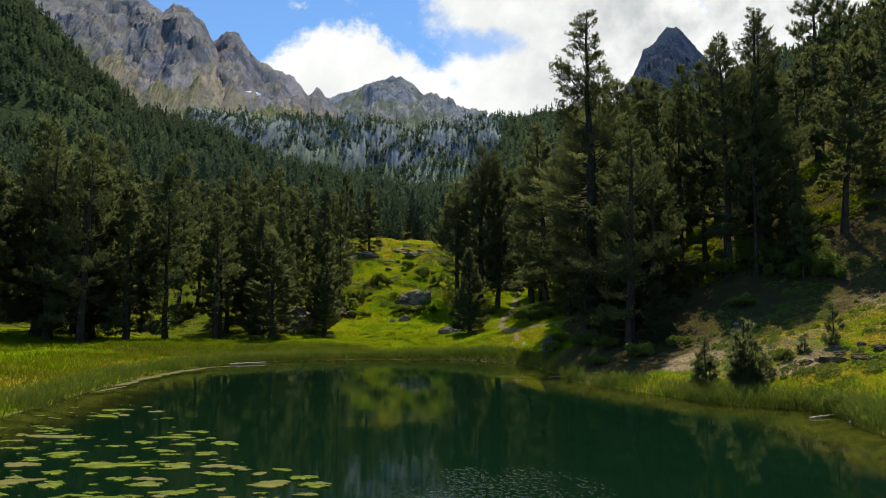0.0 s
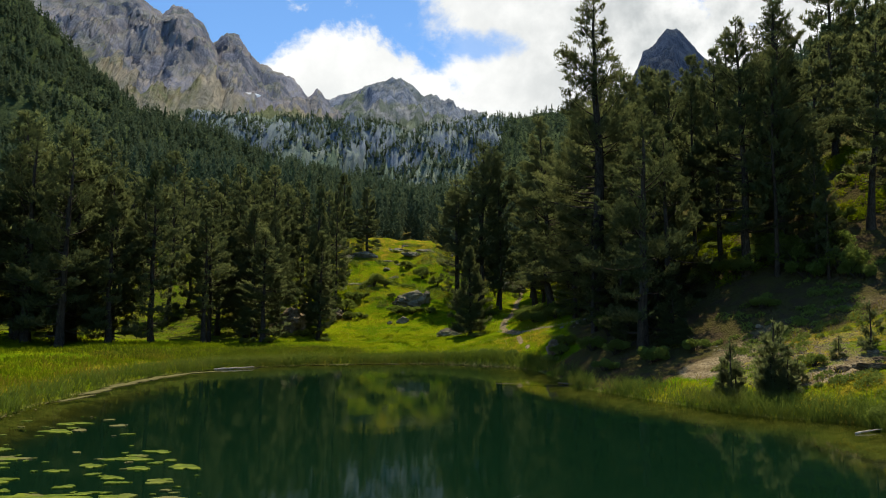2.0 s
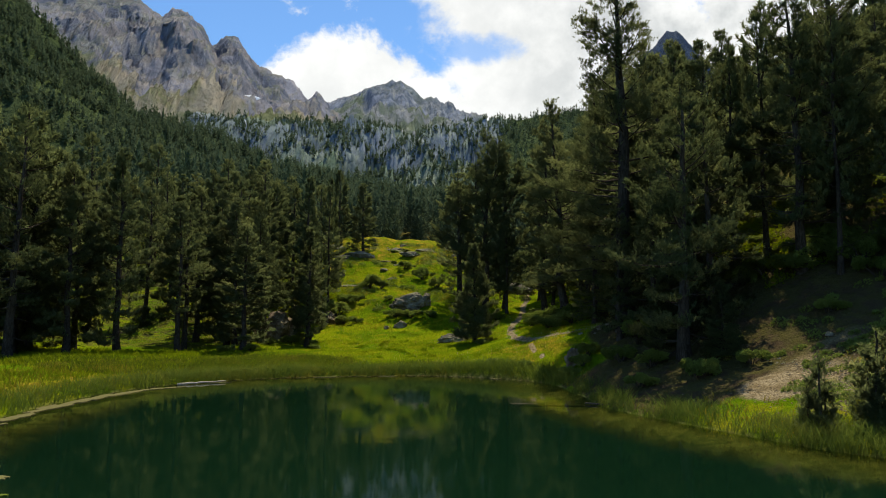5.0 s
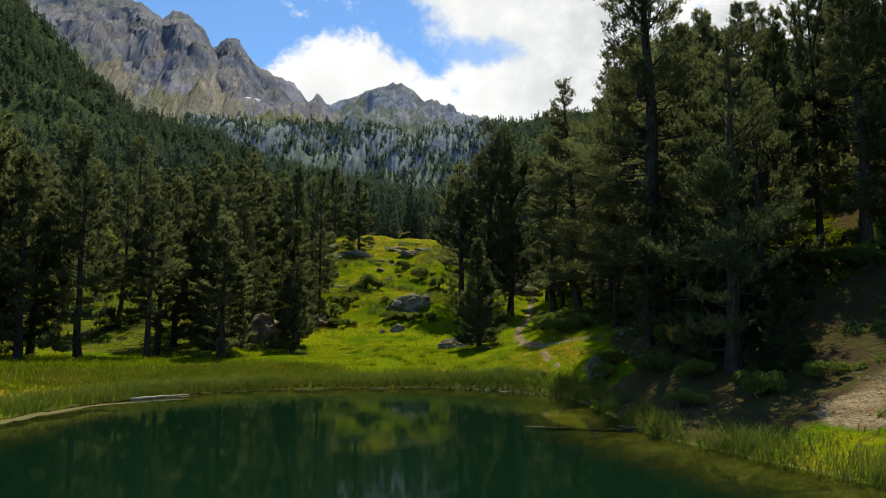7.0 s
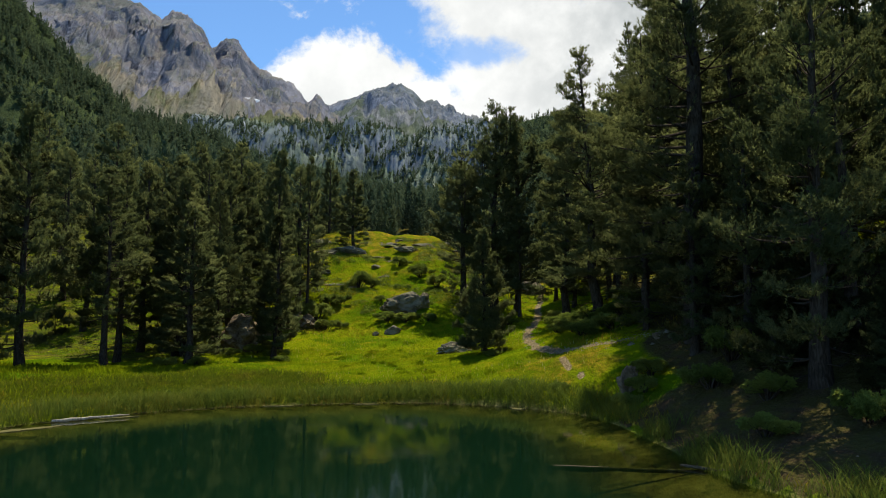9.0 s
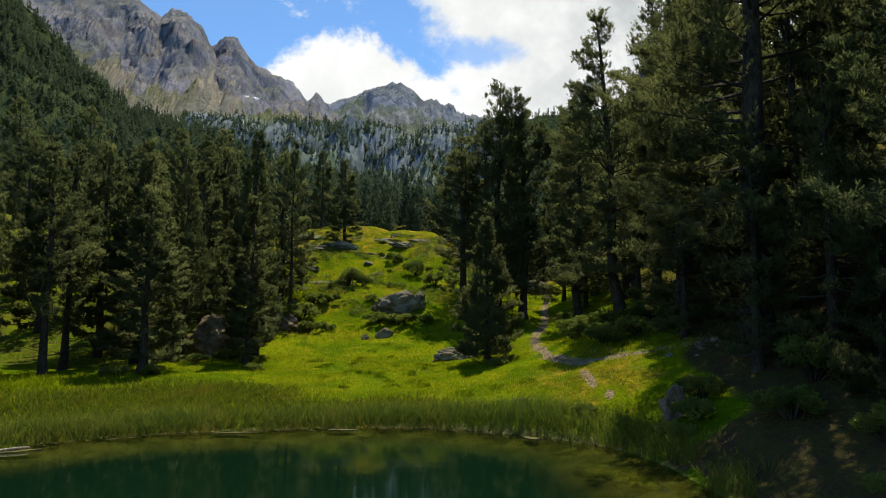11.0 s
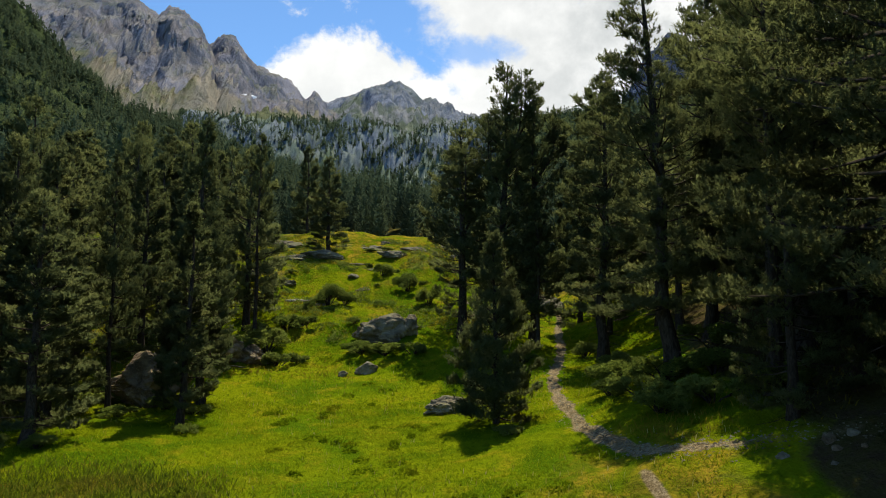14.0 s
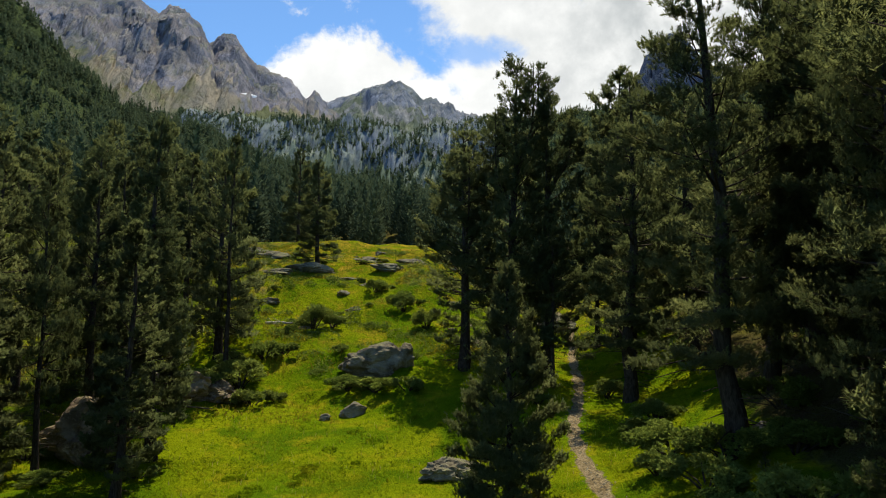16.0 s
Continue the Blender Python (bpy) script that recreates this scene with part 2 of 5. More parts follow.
def ground_material():
    m, k = material("meadow_ground")
    co = k.add("TexCoord").outputs["Object"]
    a, b, c = k.noise(co, 0.22, 5.0), k.noise(co, 1.7, 6.0, 0.65), k.noise(co, 14.0, 5.0, 0.7)
    mottle = k.noise(co, 0.75, 6.0, 0.62, 0.6)
    tuft = k.noise(k.scaled(co, 1, 0.7, 1), 4.5, 5.0, 0.65, 0.3)
    green = k.mix(k.ramp(a, 0.36, 0.62), (0.076, 0.135, 0.004), (0.155, 0.192, 0.006))
    green = k.mix(k.math("MULTIPLY", k.ramp(mottle, 0.50, 0.66), 0.75), green, (0.215, 0.198, 0.010))
    green = k.mix(k.math("MULTIPLY", k.ramp(tuft, 0.50, 0.66), 0.55), green, (0.055, 0.095, 0.004))
    green = k.mix(k.math("MULTIPLY", k.ramp(k.noise(co, 0.42, 5.0, 0.6, 0.7), 0.48, 0.62), 0.85), green, (0.055, 0.108, 0.004))
    green = k.mix(k.math("MULTIPLY", k.ramp(c, 0.52, 0.7), 0.4), green, (0.04, 0.07, 0.004))
    gold = k.mix(k.ramp(mottle, 0.38, 0.60), (0.175, 0.155, 0.010), (0.27, 0.190, 0.020))
    gold = k.mix(k.math("MULTIPLY", k.ramp(tuft, 0.48, 0.66), 0.6), gold, (0.075, 0.085, 0.008))
    gold = k.mix(k.math("MULTIPLY", k.ramp(k.noise(co, 1.3, 5.0, 0.6, 0.5), 0.48, 0.60), 0.7), gold, (0.062, 0.078, 0.008))
    gold = k.mix(k.ramp(k.noise(co, 0.55, 6.0, 0.7, 0.9), 0.60, 0.68), gold, (0.085, 0.060, 0.028))
    dry = k.ramp(k.math("ADD", k.attr("dry"), k.math("MULTIPLY", k.math("SUBTRACT", mottle, 0.5), 1.3)), 0.3, 0.8)
    green = k.mix(dry, green, gold)
    floor = k.mix(k.ramp(b, 0.36, 0.56), (0.056, 0.040, 0.023), (0.062, 0.056, 0.018))
    floor = k.mix(k.math("MULTIPLY", k.ramp(c, 0.5, 0.68), 0.5), floor, (0.10, 0.078, 0.05))
    gravel = k.mix(k.ramp(c, 0.36, 0.64), (0.13, 0.098, 0.054), (0.33, 0.265, 0.16))
    gravel = k.mix(k.math("MULTIPLY", k.ramp(b, 0.46, 0.62), 0.6), gravel, (0.125, 0.09, 0.042))
    mud = k.mix(k.ramp(b, 0.4, 0.65), (0.10, 0.085, 0.035), (0.19, 0.165, 0.07))
    mud = k.mix(k.math("MULTIPLY", k.ramp(k.noise(co, 1.1, 6.0, 0.6, 1.0), 0.5, 0.64), 0.8), mud, (0.045, 0.05, 0.02))

    def mask(name, soft):
        return k.ramp(k.math("ADD", k.attr(name), k.math("MULTIPLY", k.math("SUBTRACT", b, 0.5), soft)), 0.35, 0.65)

    col = k.mix(mask("woods", 0.8), green, floor)
    marsh = k.mix(k.ramp(mottle, 0.42, 0.62), (0.062, 0.088, 0.006), (0.115, 0.095, 0.012))
    col = k.mix(mask("marsh", 0.7), col, marsh)
    col = k.mix(mask("gravel", 0.55), col, gravel)
    col = k.mix(k.attr("bed"), col, mud)
    h = k.math("ADD", k.math("ADD", b, tuft), k.math("MULTIPLY", c, 0.35))
    k.link(principled(k, col, 0.95, k.bump(h, 0.9, 0.16), spec=0.0), k.out)
    return m


GROUND = ground_material()


def water_material():
    """Clear over the shallows, deep green where the bed falls away; a light ripple."""
    m, k = material("lake_water")
    co = k.add("TexCoord").outputs["Object"]
    fine = k.noise(k.scaled(co, 1.0, 1.8, 1.0), 13.0, 2.0, 0.55, 0.2)
    wide = k.noise(k.scaled(co, 1.0, 1.3, 1.0), 0.9, 2.0, 0.5)
    gust = k.add("VectorMath", operation="DISTANCE")
    k.link(co, gust.inputs[0])
    gust.inputs[1].default_value = (1.35, 10.9, 0)
    gust = k.math("MULTIPLY", k.ramp(gust.outputs["Value"], 0.3, 2.2, 1.0, 0.0), k.ramp(k.noise(k.scaled(co, 1.0, 0.35, 1.0), 1.4, 2.0, 0.5), 0.34, 0.52))
    dimple = k.ramp(k.noise(k.scaled(co, 1.0, 0.55, 1.0), 12.0, 1.0, 0.5), 0.49, 0.74)
    h = k.math("ADD", k.math("MULTIPLY", k.math("SUBTRACT", fine, 0.5), 0.0003), k.math("MULTIPLY", wide, 0.0016))
    h = k.math("ADD", h, k.math("MULTIPLY", k.math("MULTIPLY", dimple, gust), 0.021))
    bump = k.bump(h, 1.0, 1.0)
    deep = k.add("BsdfDiffuse")
    k.put(deep.inputs[0], k.mix(k.noise(co, 0.25, 4.0), (0.0018, 0.0105, 0.0045), (0.003, 0.0145, 0.006)))
    clear = k.add("BsdfTransparent")
    clear.inputs[0].default_value = (0.62, 0.70, 0.42, 1)
    body = k.add("MixShader")
    k.put(body.inputs[0], k.ramp(k.attr("depth"), 0.04, 1.05))
    k.link(clear.outputs[0], body.inputs[1])
    k.link(deep.outputs[0], body.inputs[2])
    gloss = k.add("BsdfGlossy")
    gloss.inputs["Roughness"].default_value = 0.012
    gloss.inputs[0].default_value = (0.9, 0.93, 0.93, 1)
    k.link(bump, gloss.inputs["Normal"])
    fres = k.add("Fresnel")
    fres.inputs[0].default_value = 1.33
    k.link(bump, fres.inputs["Normal"])
    mix = k.add("MixShader")
    k.link(fres.outputs[0], mix.inputs[0])
    k.link(body.outputs[0], mix.inputs[1])
    k.link(gloss.outputs[0], mix.inputs[2])
    k.link(mix.outputs[0], k.out)
    return m


WATER = water_material()


def pad_material():
    m, k = material("floating_leaves")
    co = k.add("TexCoord").outputs["Object"]
    who = k.add("ObjectInfo").outputs["Random"]
    a, b = k.noise(co, 3.0, 5.0, 0.6), k.noise(co, 16.0, 5.0, 0.7)
    col = k.mix(k.ramp(a, 0.35, 0.65), (0.055, 0.088, 0.007), (0.155, 0.18, 0.018))
    col = k.mix(k.math("MULTIPLY", k.ramp(who, 0.55, 1.0), 0.75), col, (0.15, 0.12, 0.05))
    col = k.mix(k.math("MULTIPLY", k.ramp(b, 0.54, 0.68), 0.7), col, (0.10, 0.12, 0.03))
    k.link(principled(k, col, 0.55, k.bump(b, 0.5, 0.02)), k.out)
    return m


PADS = pad_material()
m, k = material("dead_straw")
co = k.add("TexCoord").outputs["Object"]
k.link(principled(k, k.mix(k.noise(co, 6.0, 4.0), (0.07, 0.066, 0.022), (0.15, 0.135, 0.055)), 0.9), k.out)
STRAW = m
m, k = material("old_snow")
k.link(principled(k, (0.82, 0.84, 0.87), 0.7), k.out)
SNOW = m


# ---- shapes ----
def grid_noise(x, y, size, seed):
    """Smooth value noise of the plan, about -1 to 1."""
    x, y = np.asarray(x, float) / size + seed * 17.13, np.asarray(y, float) / size + seed * 9.71
    i, j = np.floor(x), np.floor(y)
    fx, fy = x - i, y - j
    fx, fy = fx * fx * (3 - 2 * fx), fy * fy * (3 - 2 * fy)

    def h(a, b):
        s = np.sin(a * 127.1 + b * 311.7 + seed * 74.7) * 43758.5453
        return (s - np.floor(s)) * 2 - 1

    return (h(i, j) * (1 - fx) + h(i + 1, j) * fx) * (1 - fy) + (h(i, j + 1) * (1 - fx) + h(i + 1, j + 1) * fx) * fy


def step(a, b, x):
    t = np.clip((np.asarray(x, float) - a) / (b - a), 0, 1)
    return t * t * (3 - 2 * t)


def smooth_line(points, closed=False, each=10):
    """Catmull-Rom through the given places of the plan."""
    p = np.array(points, float)
    n = len(p)
    out = []
    for i in range(n if closed else n - 1):
        ids = [(i + d) % n if closed else min(max(i + d, 0), n - 1) for d in (-1, 0, 1, 2)]
        a, b, c, d = p[ids]
        for t in np.arange(each) / each:
            out.append(0.5 * (2 * b + (c - a) * t + (2 * a - 5 * b + 4 * c - d) * t**2 + (3 * b - a - 3 * c + d) * t**3))
    if not closed:
        out.append(p[-1])
    return np.array(out)


def line_distance(x, y, line, closed=False):
    """Distance from places of the plan to a line."""
    shape = np.shape(x)
    q = np.stack([np.ravel(x), np.ravel(y)], 1)
    a = line if closed else line[:-1]
    b = np.roll(line, -1, 0) if closed else line[1:]
    best = np.full(len(q), 1e9)
    for s, e in zip(a, b):
        w = e - s
        t = np.clip(((q - s) @ w) / max(w @ w, 1e-9), 0, 1)
        best = np.minimum(best, np.hypot(*(q - s - t[:, None] * w).T))
    return best.reshape(shape)


def inside(x, y, line):
    odd = np.zeros(np.shape(x), bool)
    for (ax, ay), (bx, by) in zip(line, np.roll(line, -1, 0)):
        if ay != by:
            odd ^= ((ay > y) != (by > y)) & (x < (bx - ax) * (y - ay) / (by - ay) + ax)
    return odd


SHORE = smooth_line([(-11.2, 10), (-11.4, 18), (-11.9, 23), (-12.3, 29.5), (-11.4, 34), (-9.9, 36), (-7.6, 38), (-4.4, 39.1), (-0.8, 39.7), (2.2, 38.9),
                     (4.6, 36.6), (5.2, 32.2), (5.4, 28.8), (6.3, 26.5), (7.9, 23.2), (9.2, 21.3), (11.0, 20.2), (11.2, 18.4), (10.7, 16.2), (10.8, 8), (9, -5), (0, -14), (-9, -9), (-11.5, 1)], True, 6)
TRAIL = smooth_line([(11.2, 95), (10.1, 84), (8.9, 76), (7.8, 70), (6.9, 64), (6.0, 60), (5.2, 56.5), (4.8, 52), (4.45, 48.4), (4.6, 45.6), (5.0, 43.7), (5.6, 42.7), (6.5, 42.3), (7.6, 41.9), (8.8, 40.6), (9.8, 38.0), (10.3, 34), (10.7, 30), (11.3, 27), (12.2, 25.0), (13.6, 22.8), (16, 20)], False, 6)
SPUR = smooth_line([(4.6, 42.4), (4.66, 41.6), (4.78, 40.6), (4.95, 39.5)], False, 6)


def bank(x, y):
    """Distance from the water's edge: over land above zero, over the lake below."""
    d = line_distance(x, y, SHORE, True)
    return np.where(inside(x, y, SHORE), -d, d)


def height(x, y, d=None):
    """The ground's height over the lake's level."""
    x, y = np.asarray(x, float), np.asarray(y, float)
    d = bank(x, y) if d is None else d
    land = np.maximum(d, 0)
    z = 0.22 * step(-0.05, 0.6, d) + 0.42 * step(0.5, 11, land) + 0.006 * np.minimum(land, 60)
    east = step(-1.5, 7.5, x)
    z = z + 11.0 * (1 - east) * step(52, 95, y) + 4.7 * east * step(52, 86, y) + 0.145 * np.clip(y - 92, 0, 260) + 0.02 * np.maximum(y - 352, 0) * (y < 3000)
    right = np.interp(y, [-40, 10, 18, 22, 27, 31, 36, 42, 50, 60, 80, 120], [13, 12.2, 11.8, 9.2, 7.2, 6.0, 5.2, 4.6, 4.3, 6.0, 9, 11])
    rise = 0.28 + 0.30 * step(26, 40, y) - 0.16 * step(55, 75, y)
    u = x - right
    z = z + rise * np.clip(0.5 * (u + np.sqrt(u * u + 1.2)) - 0.35, 0, 70) * step(0.0, 2.0, land)
    z = z + 0.9 * np.exp(-(((x - 5.0) / np.where(x < 5, 3.5, 2.3)) ** 2)) * step(36, 42.5, y) * step(90, 70, y)
    z = z - 2.2 * step(96, 104, y) * step(124, 108, y)
    z = z + 0.05 * np.clip(-x - 22, 0, 60) + 0.035 * np.clip(-x - 60, 0, 400)
    rough = step(0.5, 6, land)
    z = z + rough * (0.16 * grid_noise(x, y, 5.5, 1) + 0.07 * grid_noise(x, y, 1.7, 2) + 0.03 * grid_noise(x, y, 0.7, 3))
    knoll = step(58, 66, y) * step(99, 91, y) * step(6, 0, x) * step(-24, -14, x)
    z = z + knoll * (0.7 * np.maximum(grid_noise(x, y, 4.2, 5), -0.3) + 0.35 * np.maximum(grid_noise(x * 0.6, y, 2.0, 25), -0.1) + 0.12 * grid_noise(x, y, 0.9, 26))
    bed = np.minimum(-d, 20)
    z = np.where(d < 0, -0.02 - 0.20 * bed - 0.5 * step(1.2, 5, bed) - 0.06 * grid_noise(x, y, 0.9, 6) * step(0.2, 1, bed), z)
    return z


def hz(x, y):
    return float(height(np.array([x]), np.array([y]))[0])


def mesh_object(name, verts, faces, mat, parent=None, smooth=False):
    me = bpy.data.meshes.new(name)
    verts, faces = np.asarray(verts, np.float32), np.asarray(faces, np.int32)
    me.vertices.add(len(verts))
    me.vertices.foreach_set("co", verts.ravel())
    n = faces.shape[1]
    me.loops.add(faces.size)
    me.loops.foreach_set("vertex_index", faces.ravel())
    me.polygons.add(len(faces))
    me.polygons.foreach_set("loop_start", np.arange(len(faces), dtype=np.int32) * n)
    me.update(calc_edges=True)
    me.polygons.foreach_set("use_smooth", np.full(len(faces), smooth))
    me.materials.append(mat)
    ob = new(name, me)
    ob.parent = parent
    return ob


def part(name, bm, mat, parent, label=""):
    me = bpy.data.meshes.new(name)
    bm.to_mesh(me)
    bm.free()
    me.materials.append(mat)
    ob = new(name, me)
    ob.parent = parent
    return tagged(ob, label)


def sheet(nx, ny):
    i, j = np.meshgrid(np.arange(nx - 1), np.arange(ny - 1), indexing="ij")
    a = (i * ny + j).ravel()
    return np.stack([a, a + ny, a + ny + 1, a + 1], 1)


def float_layer(ob, name, values):
    layer = ob.data.attributes.new(name, "FLOAT", "POINT")
    layer.data.foreach_set("value", np.asarray(values, np.float32))


# ---- the ground, one sheet to the horizon ----
def graded(lo, hi, fine, far, growth):
    """Coordinates, fine between lo and hi, and ever wider out to far on both sides."""
    mid = list(np.arange(lo, hi, fine))
    up, down, s = [hi], [lo - fine], fine
    while up[-1] < far[1]:
        s *= growth
        up.append(up[-1] + s)
    s = fine
    while down[-1] > far[0]:
        s *= growth
        down.append(down[-1] - s)
    return np.array(down[::-1] + mid + up)


gx, gy = graded(-14, 15, 0.24, (-4500, 4500), 1.12), graded(15, 66, 0.24, (-4500, 4500), 1.11)
X, Y = np.meshgrid(gx, gy, indexing="ij")
D = bank(X, Y)
Z = height(X, Y, D)
ground = mesh_object("ground", np.stack([X, Y, Z], -1).reshape(-1, 3), sheet(len(gx), len(gy)), GROUND, smooth=True)
tagged(ground, "sunlit green mountain meadow with bare soil under the pines", "ground", kind="structure")
trail = np.minimum((line_distance(X, Y, TRAIL) + 0.07 * grid_noise(X, Y, 0.9, 4)) / (0.20 - 0.10 * step(43, 40, Y) * step(28, 32, Y)), (line_distance(X, Y, SPUR) + 0.05 * grid_noise(X, Y, 0.7, 4)) / 0.105)
scar = np.hypot((X - 13.6) / 5.4, (Y - 25.8) / 3.6)
ledge = np.hypot((X - 7.4) / 2.4, (Y - 41.4) / 1.0)
gravel = np.maximum.reduce([step(1.5, 0.6, trail) * step(36, 39.5, Y) * (1 - 0.55 * step(5.8, 7.2, X) * step(46, 43, Y)), 0.8 * step(1.3, 0.5, np.hypot((X - 9.9) / 1.3, (Y - 26.6) / 1.5)), 0.75 * step(1.3, 0.5, np.hypot((X - 12.0) / 1.5, (Y - 22.7) / 0.7)), 0.42 * step(1.25, 0.7, scar) + 0.22 * grid_noise(X, Y, 1.6, 7) * (scar < 1.3), 0.35 * step(1.2, 0.5, ledge), 0.42 * step(60, 68, Y) * step(95, 88, Y) * step(0.15, 0.5, grid_noise(X * 0.6, Y, 2.0, 25)) * (X < 4)])
woods = np.maximum.reduce([step(1.5, 5.0, X - np.interp(Y, [0, 22, 30, 34, 38, 42, 50, 60, 80], [60, 34, 16.0, 7.5, 4.6, 4.8, 5.6, 8.0, 10])) * (0.95 - 0.4 * step(11.5, 14, X)), step(4.5, 5.3, X + 0.4 * grid_noise(X, Y, 1.1, 43)) * step(25.5, 27.5, Y) * step(36.6, 34.8, Y) * 0.9, step(6.5, 8.0, X) * step(33.5, 35.5, Y) * step(42.0, 40.5, Y) * 0.95, step(7.2, 8.8, X + 0.5 * grid_noise(X, Y, 1.5, 41)) * step(29.0, 32.0, Y + 0.8 * grid_noise(X, Y, 1.8, 42) + 3.0 * step(11, 8.5, X)) * step(44, 40, Y) * (0.95 - 0.4 * step(12.5, 15, X) * step(31, 33, Y)), step(-11.5, -14.5, X) * step(48, 53, Y) * 0.5, step(-15, -20, X) * step(41, 46, Y) * 0.25, 0.6 * step(100, 108, Y)])
float_layer(ground, "gravel", (gravel * (D > 0.3)).ravel())
float_layer(ground, "woods", (woods * (D > np.where((X > 4) & (Y > 26) & (Y < 36), 0.15, 0.8))).ravel())
shore_band = step(0.6, 1.6, D) * step(5.5, 2.5, D) * step(-1, -6, X) * step(46, 41, Y)
knoll_dry = step(57, 70, Y) * (0.36 + 0.24 * step(76, 84, Y)) * step(-28, -20, X)
slope_dry = step(8.5, 11, X) * step(42, 36, Y) * 0.55
float_layer(ground, "dry", np.maximum.reduce([0.75 * shore_band, knoll_dry, slope_dry, 0.7 * np.exp(-(((X - 4.6) / 2.6) ** 2) - ((Y - 41.5) / 4.5) ** 2), 0.12 + 0 * X]).ravel())
float_layer(ground, "marsh", (step(5.2, 2.4, D - 3.4 * step(-3, -8, X)) * step(35, 38, Y) * step(2.5, -1.5, X)).ravel())
float_layer(ground, "bed", step(0.12, -0.05, D).ravel())

# ---- the lake ----
wx, wy = np.arange(-14, 13.01, 0.25), np.arange(-16, 41.01, 0.25)
WX, WY = np.meshgrid(wx, wy, indexing="ij")
WD = bank(WX, WY)
lake = mesh_object("water", np.stack([WX, WY, 0 * WX], -1).reshape(-1, 3), sheet(len(wx), len(wy)), WATER, smooth=True)
float_layer(lake, "depth", np.clip(-height(WX, WY, WD), 0, 9).ravel())
tagged(lake, "calm dark green mountain lake with clear brown shallows", "lake", kind="structure")


# ---- the mountains ----
def ridge(name, label, crest, far, foot, low, mat, rough, lean=1.15, nu=220, nv=70, seed=0, edge=0.05, soft=None, gully=0.0):
    """A mountain side from its foot up to a crest that runs through (x, height) at the distance far, and down behind."""
    cx, cz = np.array(crest, float).T
    s = np.linspace(cx[0], cx[-1], nu)
    top = np.interp(s, cx, cz)
    v = np.linspace(0, 1.25, nv)
    V, S = np.meshgrid(v, s, indexing="ij")
    T = np.broadcast_to(top, V.shape)
    R = foot + (far - foot) * V
    up = np.where(V <= 1, low + (T - low) * np.clip(V, 0, 1) ** lean, T - (V - 1) * 2.2 * T)
    px, py = S / far * R, R
    amount = np.clip(1 - V, 0, 1) ** 0.5 * step(0, 0.12, V) + 0.04
    e = (far - foot) / 9
    n = np.zeros_like(px)
    for o in range(6):
        n += (0.5 - np.abs(grid_noise(px * 1.6, py * 0.8 + up * 0.4, e / 1.9**o, seed + o))) * 0.56**o
    up = up + n * rough * amount
    fine = np.zeros_like(px)
    for o in range(3):
        fine += (0.5 - np.abs(grid_noise(px, up, e / (7 * 2.0**o), seed + 11 + o))) * 0.6**o
    up = up + fine * rough * edge
    py = py + n * rough * 0.8 * amount
    fold = sum(grid_noise(S * (1 - 0.25 * V) + 0.3 * up, up * 0.3, e / 1.2 / 1.9**o, seed + 31 + o) * 0.58**o for o in range(5))
    wall = step(0.02, -0.06, soft(S / far, V)) if soft is not None else 1.0
    py = py - fold * gully * step(0.0, 0.2, V) * step(0.99, 0.86, V) * wall
    ob = mesh_object(name, np.stack([px, py, up], -1).reshape(-1, 3), sheet(nv, nu)[:, ::-1], mat, smooth=True)
    float_layer(ob, "soft", (np.full_like(V, -1.0) if soft is None else soft(S / far, V)).ravel())
    tagged(ob, label, "mountain", kind="structure")
    return px, py, up


LEFT = ridge("mountain_slope_forest", "steep pine-covered mountainside with small clearings", [(-485, 392), (-435, 332), (-370, 276), (-314, 215), (-269, 178), (-228, 162), (-193, 154), (-157, 131), (-112, 120), (-72, 112), (-32, 103), (8, 98), (58, 94)], 600, 320, 36, SLOPE_SOIL, 26, 1.1, seed=3, soft=lambda u, v: 0.3 + 0 * v)
MASSIF = ridge("mountain_massif", "jagged grey rock massif with pale screes and grass below", [(-1763, 1033), (-1435, 982), (-1172, 923), (-1027, 932), (-936, 890), (-863, 887), (-830, 856), (-797, 835), (-768, 861), (-724, 848), (-680, 806), (-654, 745), (-618, 775), (-582, 768), (-549, 719), (-527, 686), (-454, 666), (-406, 625), (-377, 597), (-354, 610), (-322, 579), (-293, 551), (-229, 511), (-150, 440)], 1900, 760, 60, HAZY_MASSIF_ROCK, 150, 1.1, 420, 130, 21, soft=lambda u, v: 0.495 + 0.15 * step(-0.31, -0.2, u) - v, gully=24)
STEP = ridge("mountain_step", "grey granite cliff step dotted with small pines", [(-418, 314), (-354, 312), (-289, 304), (-206, 304), (-151, 309), (-96, 301), (-50, 281), (-4, 294), (52, 306), (98, 309), (150, 303), (200, 290), (260, 270)], 1100, 640, 70, HAZY_STEP_ROCK, 90, 0.95, 330, 110, 33, soft=lambda u, v: np.maximum(v - 0.86, 0.25 - v), gully=11)
ridge("mountain_peak_center", "rounded grey peak with green lower flanks", [(-662, 721), (-488, 766), (-402, 810), (-315, 844), (-249, 882), (-166, 891), (-107, 862), (-63, 817), (-20, 817), (35, 790), (100, 755), (183, 746), (252, 721), (470, 699)], 2600, 1400, 250, HAZY_PEAK_ROCK, 160, 1.1, 260, 90, 45, soft=lambda u, v: 0.60 + 0.22 * step(-0.07, -0.14, u) - v, gully=40)
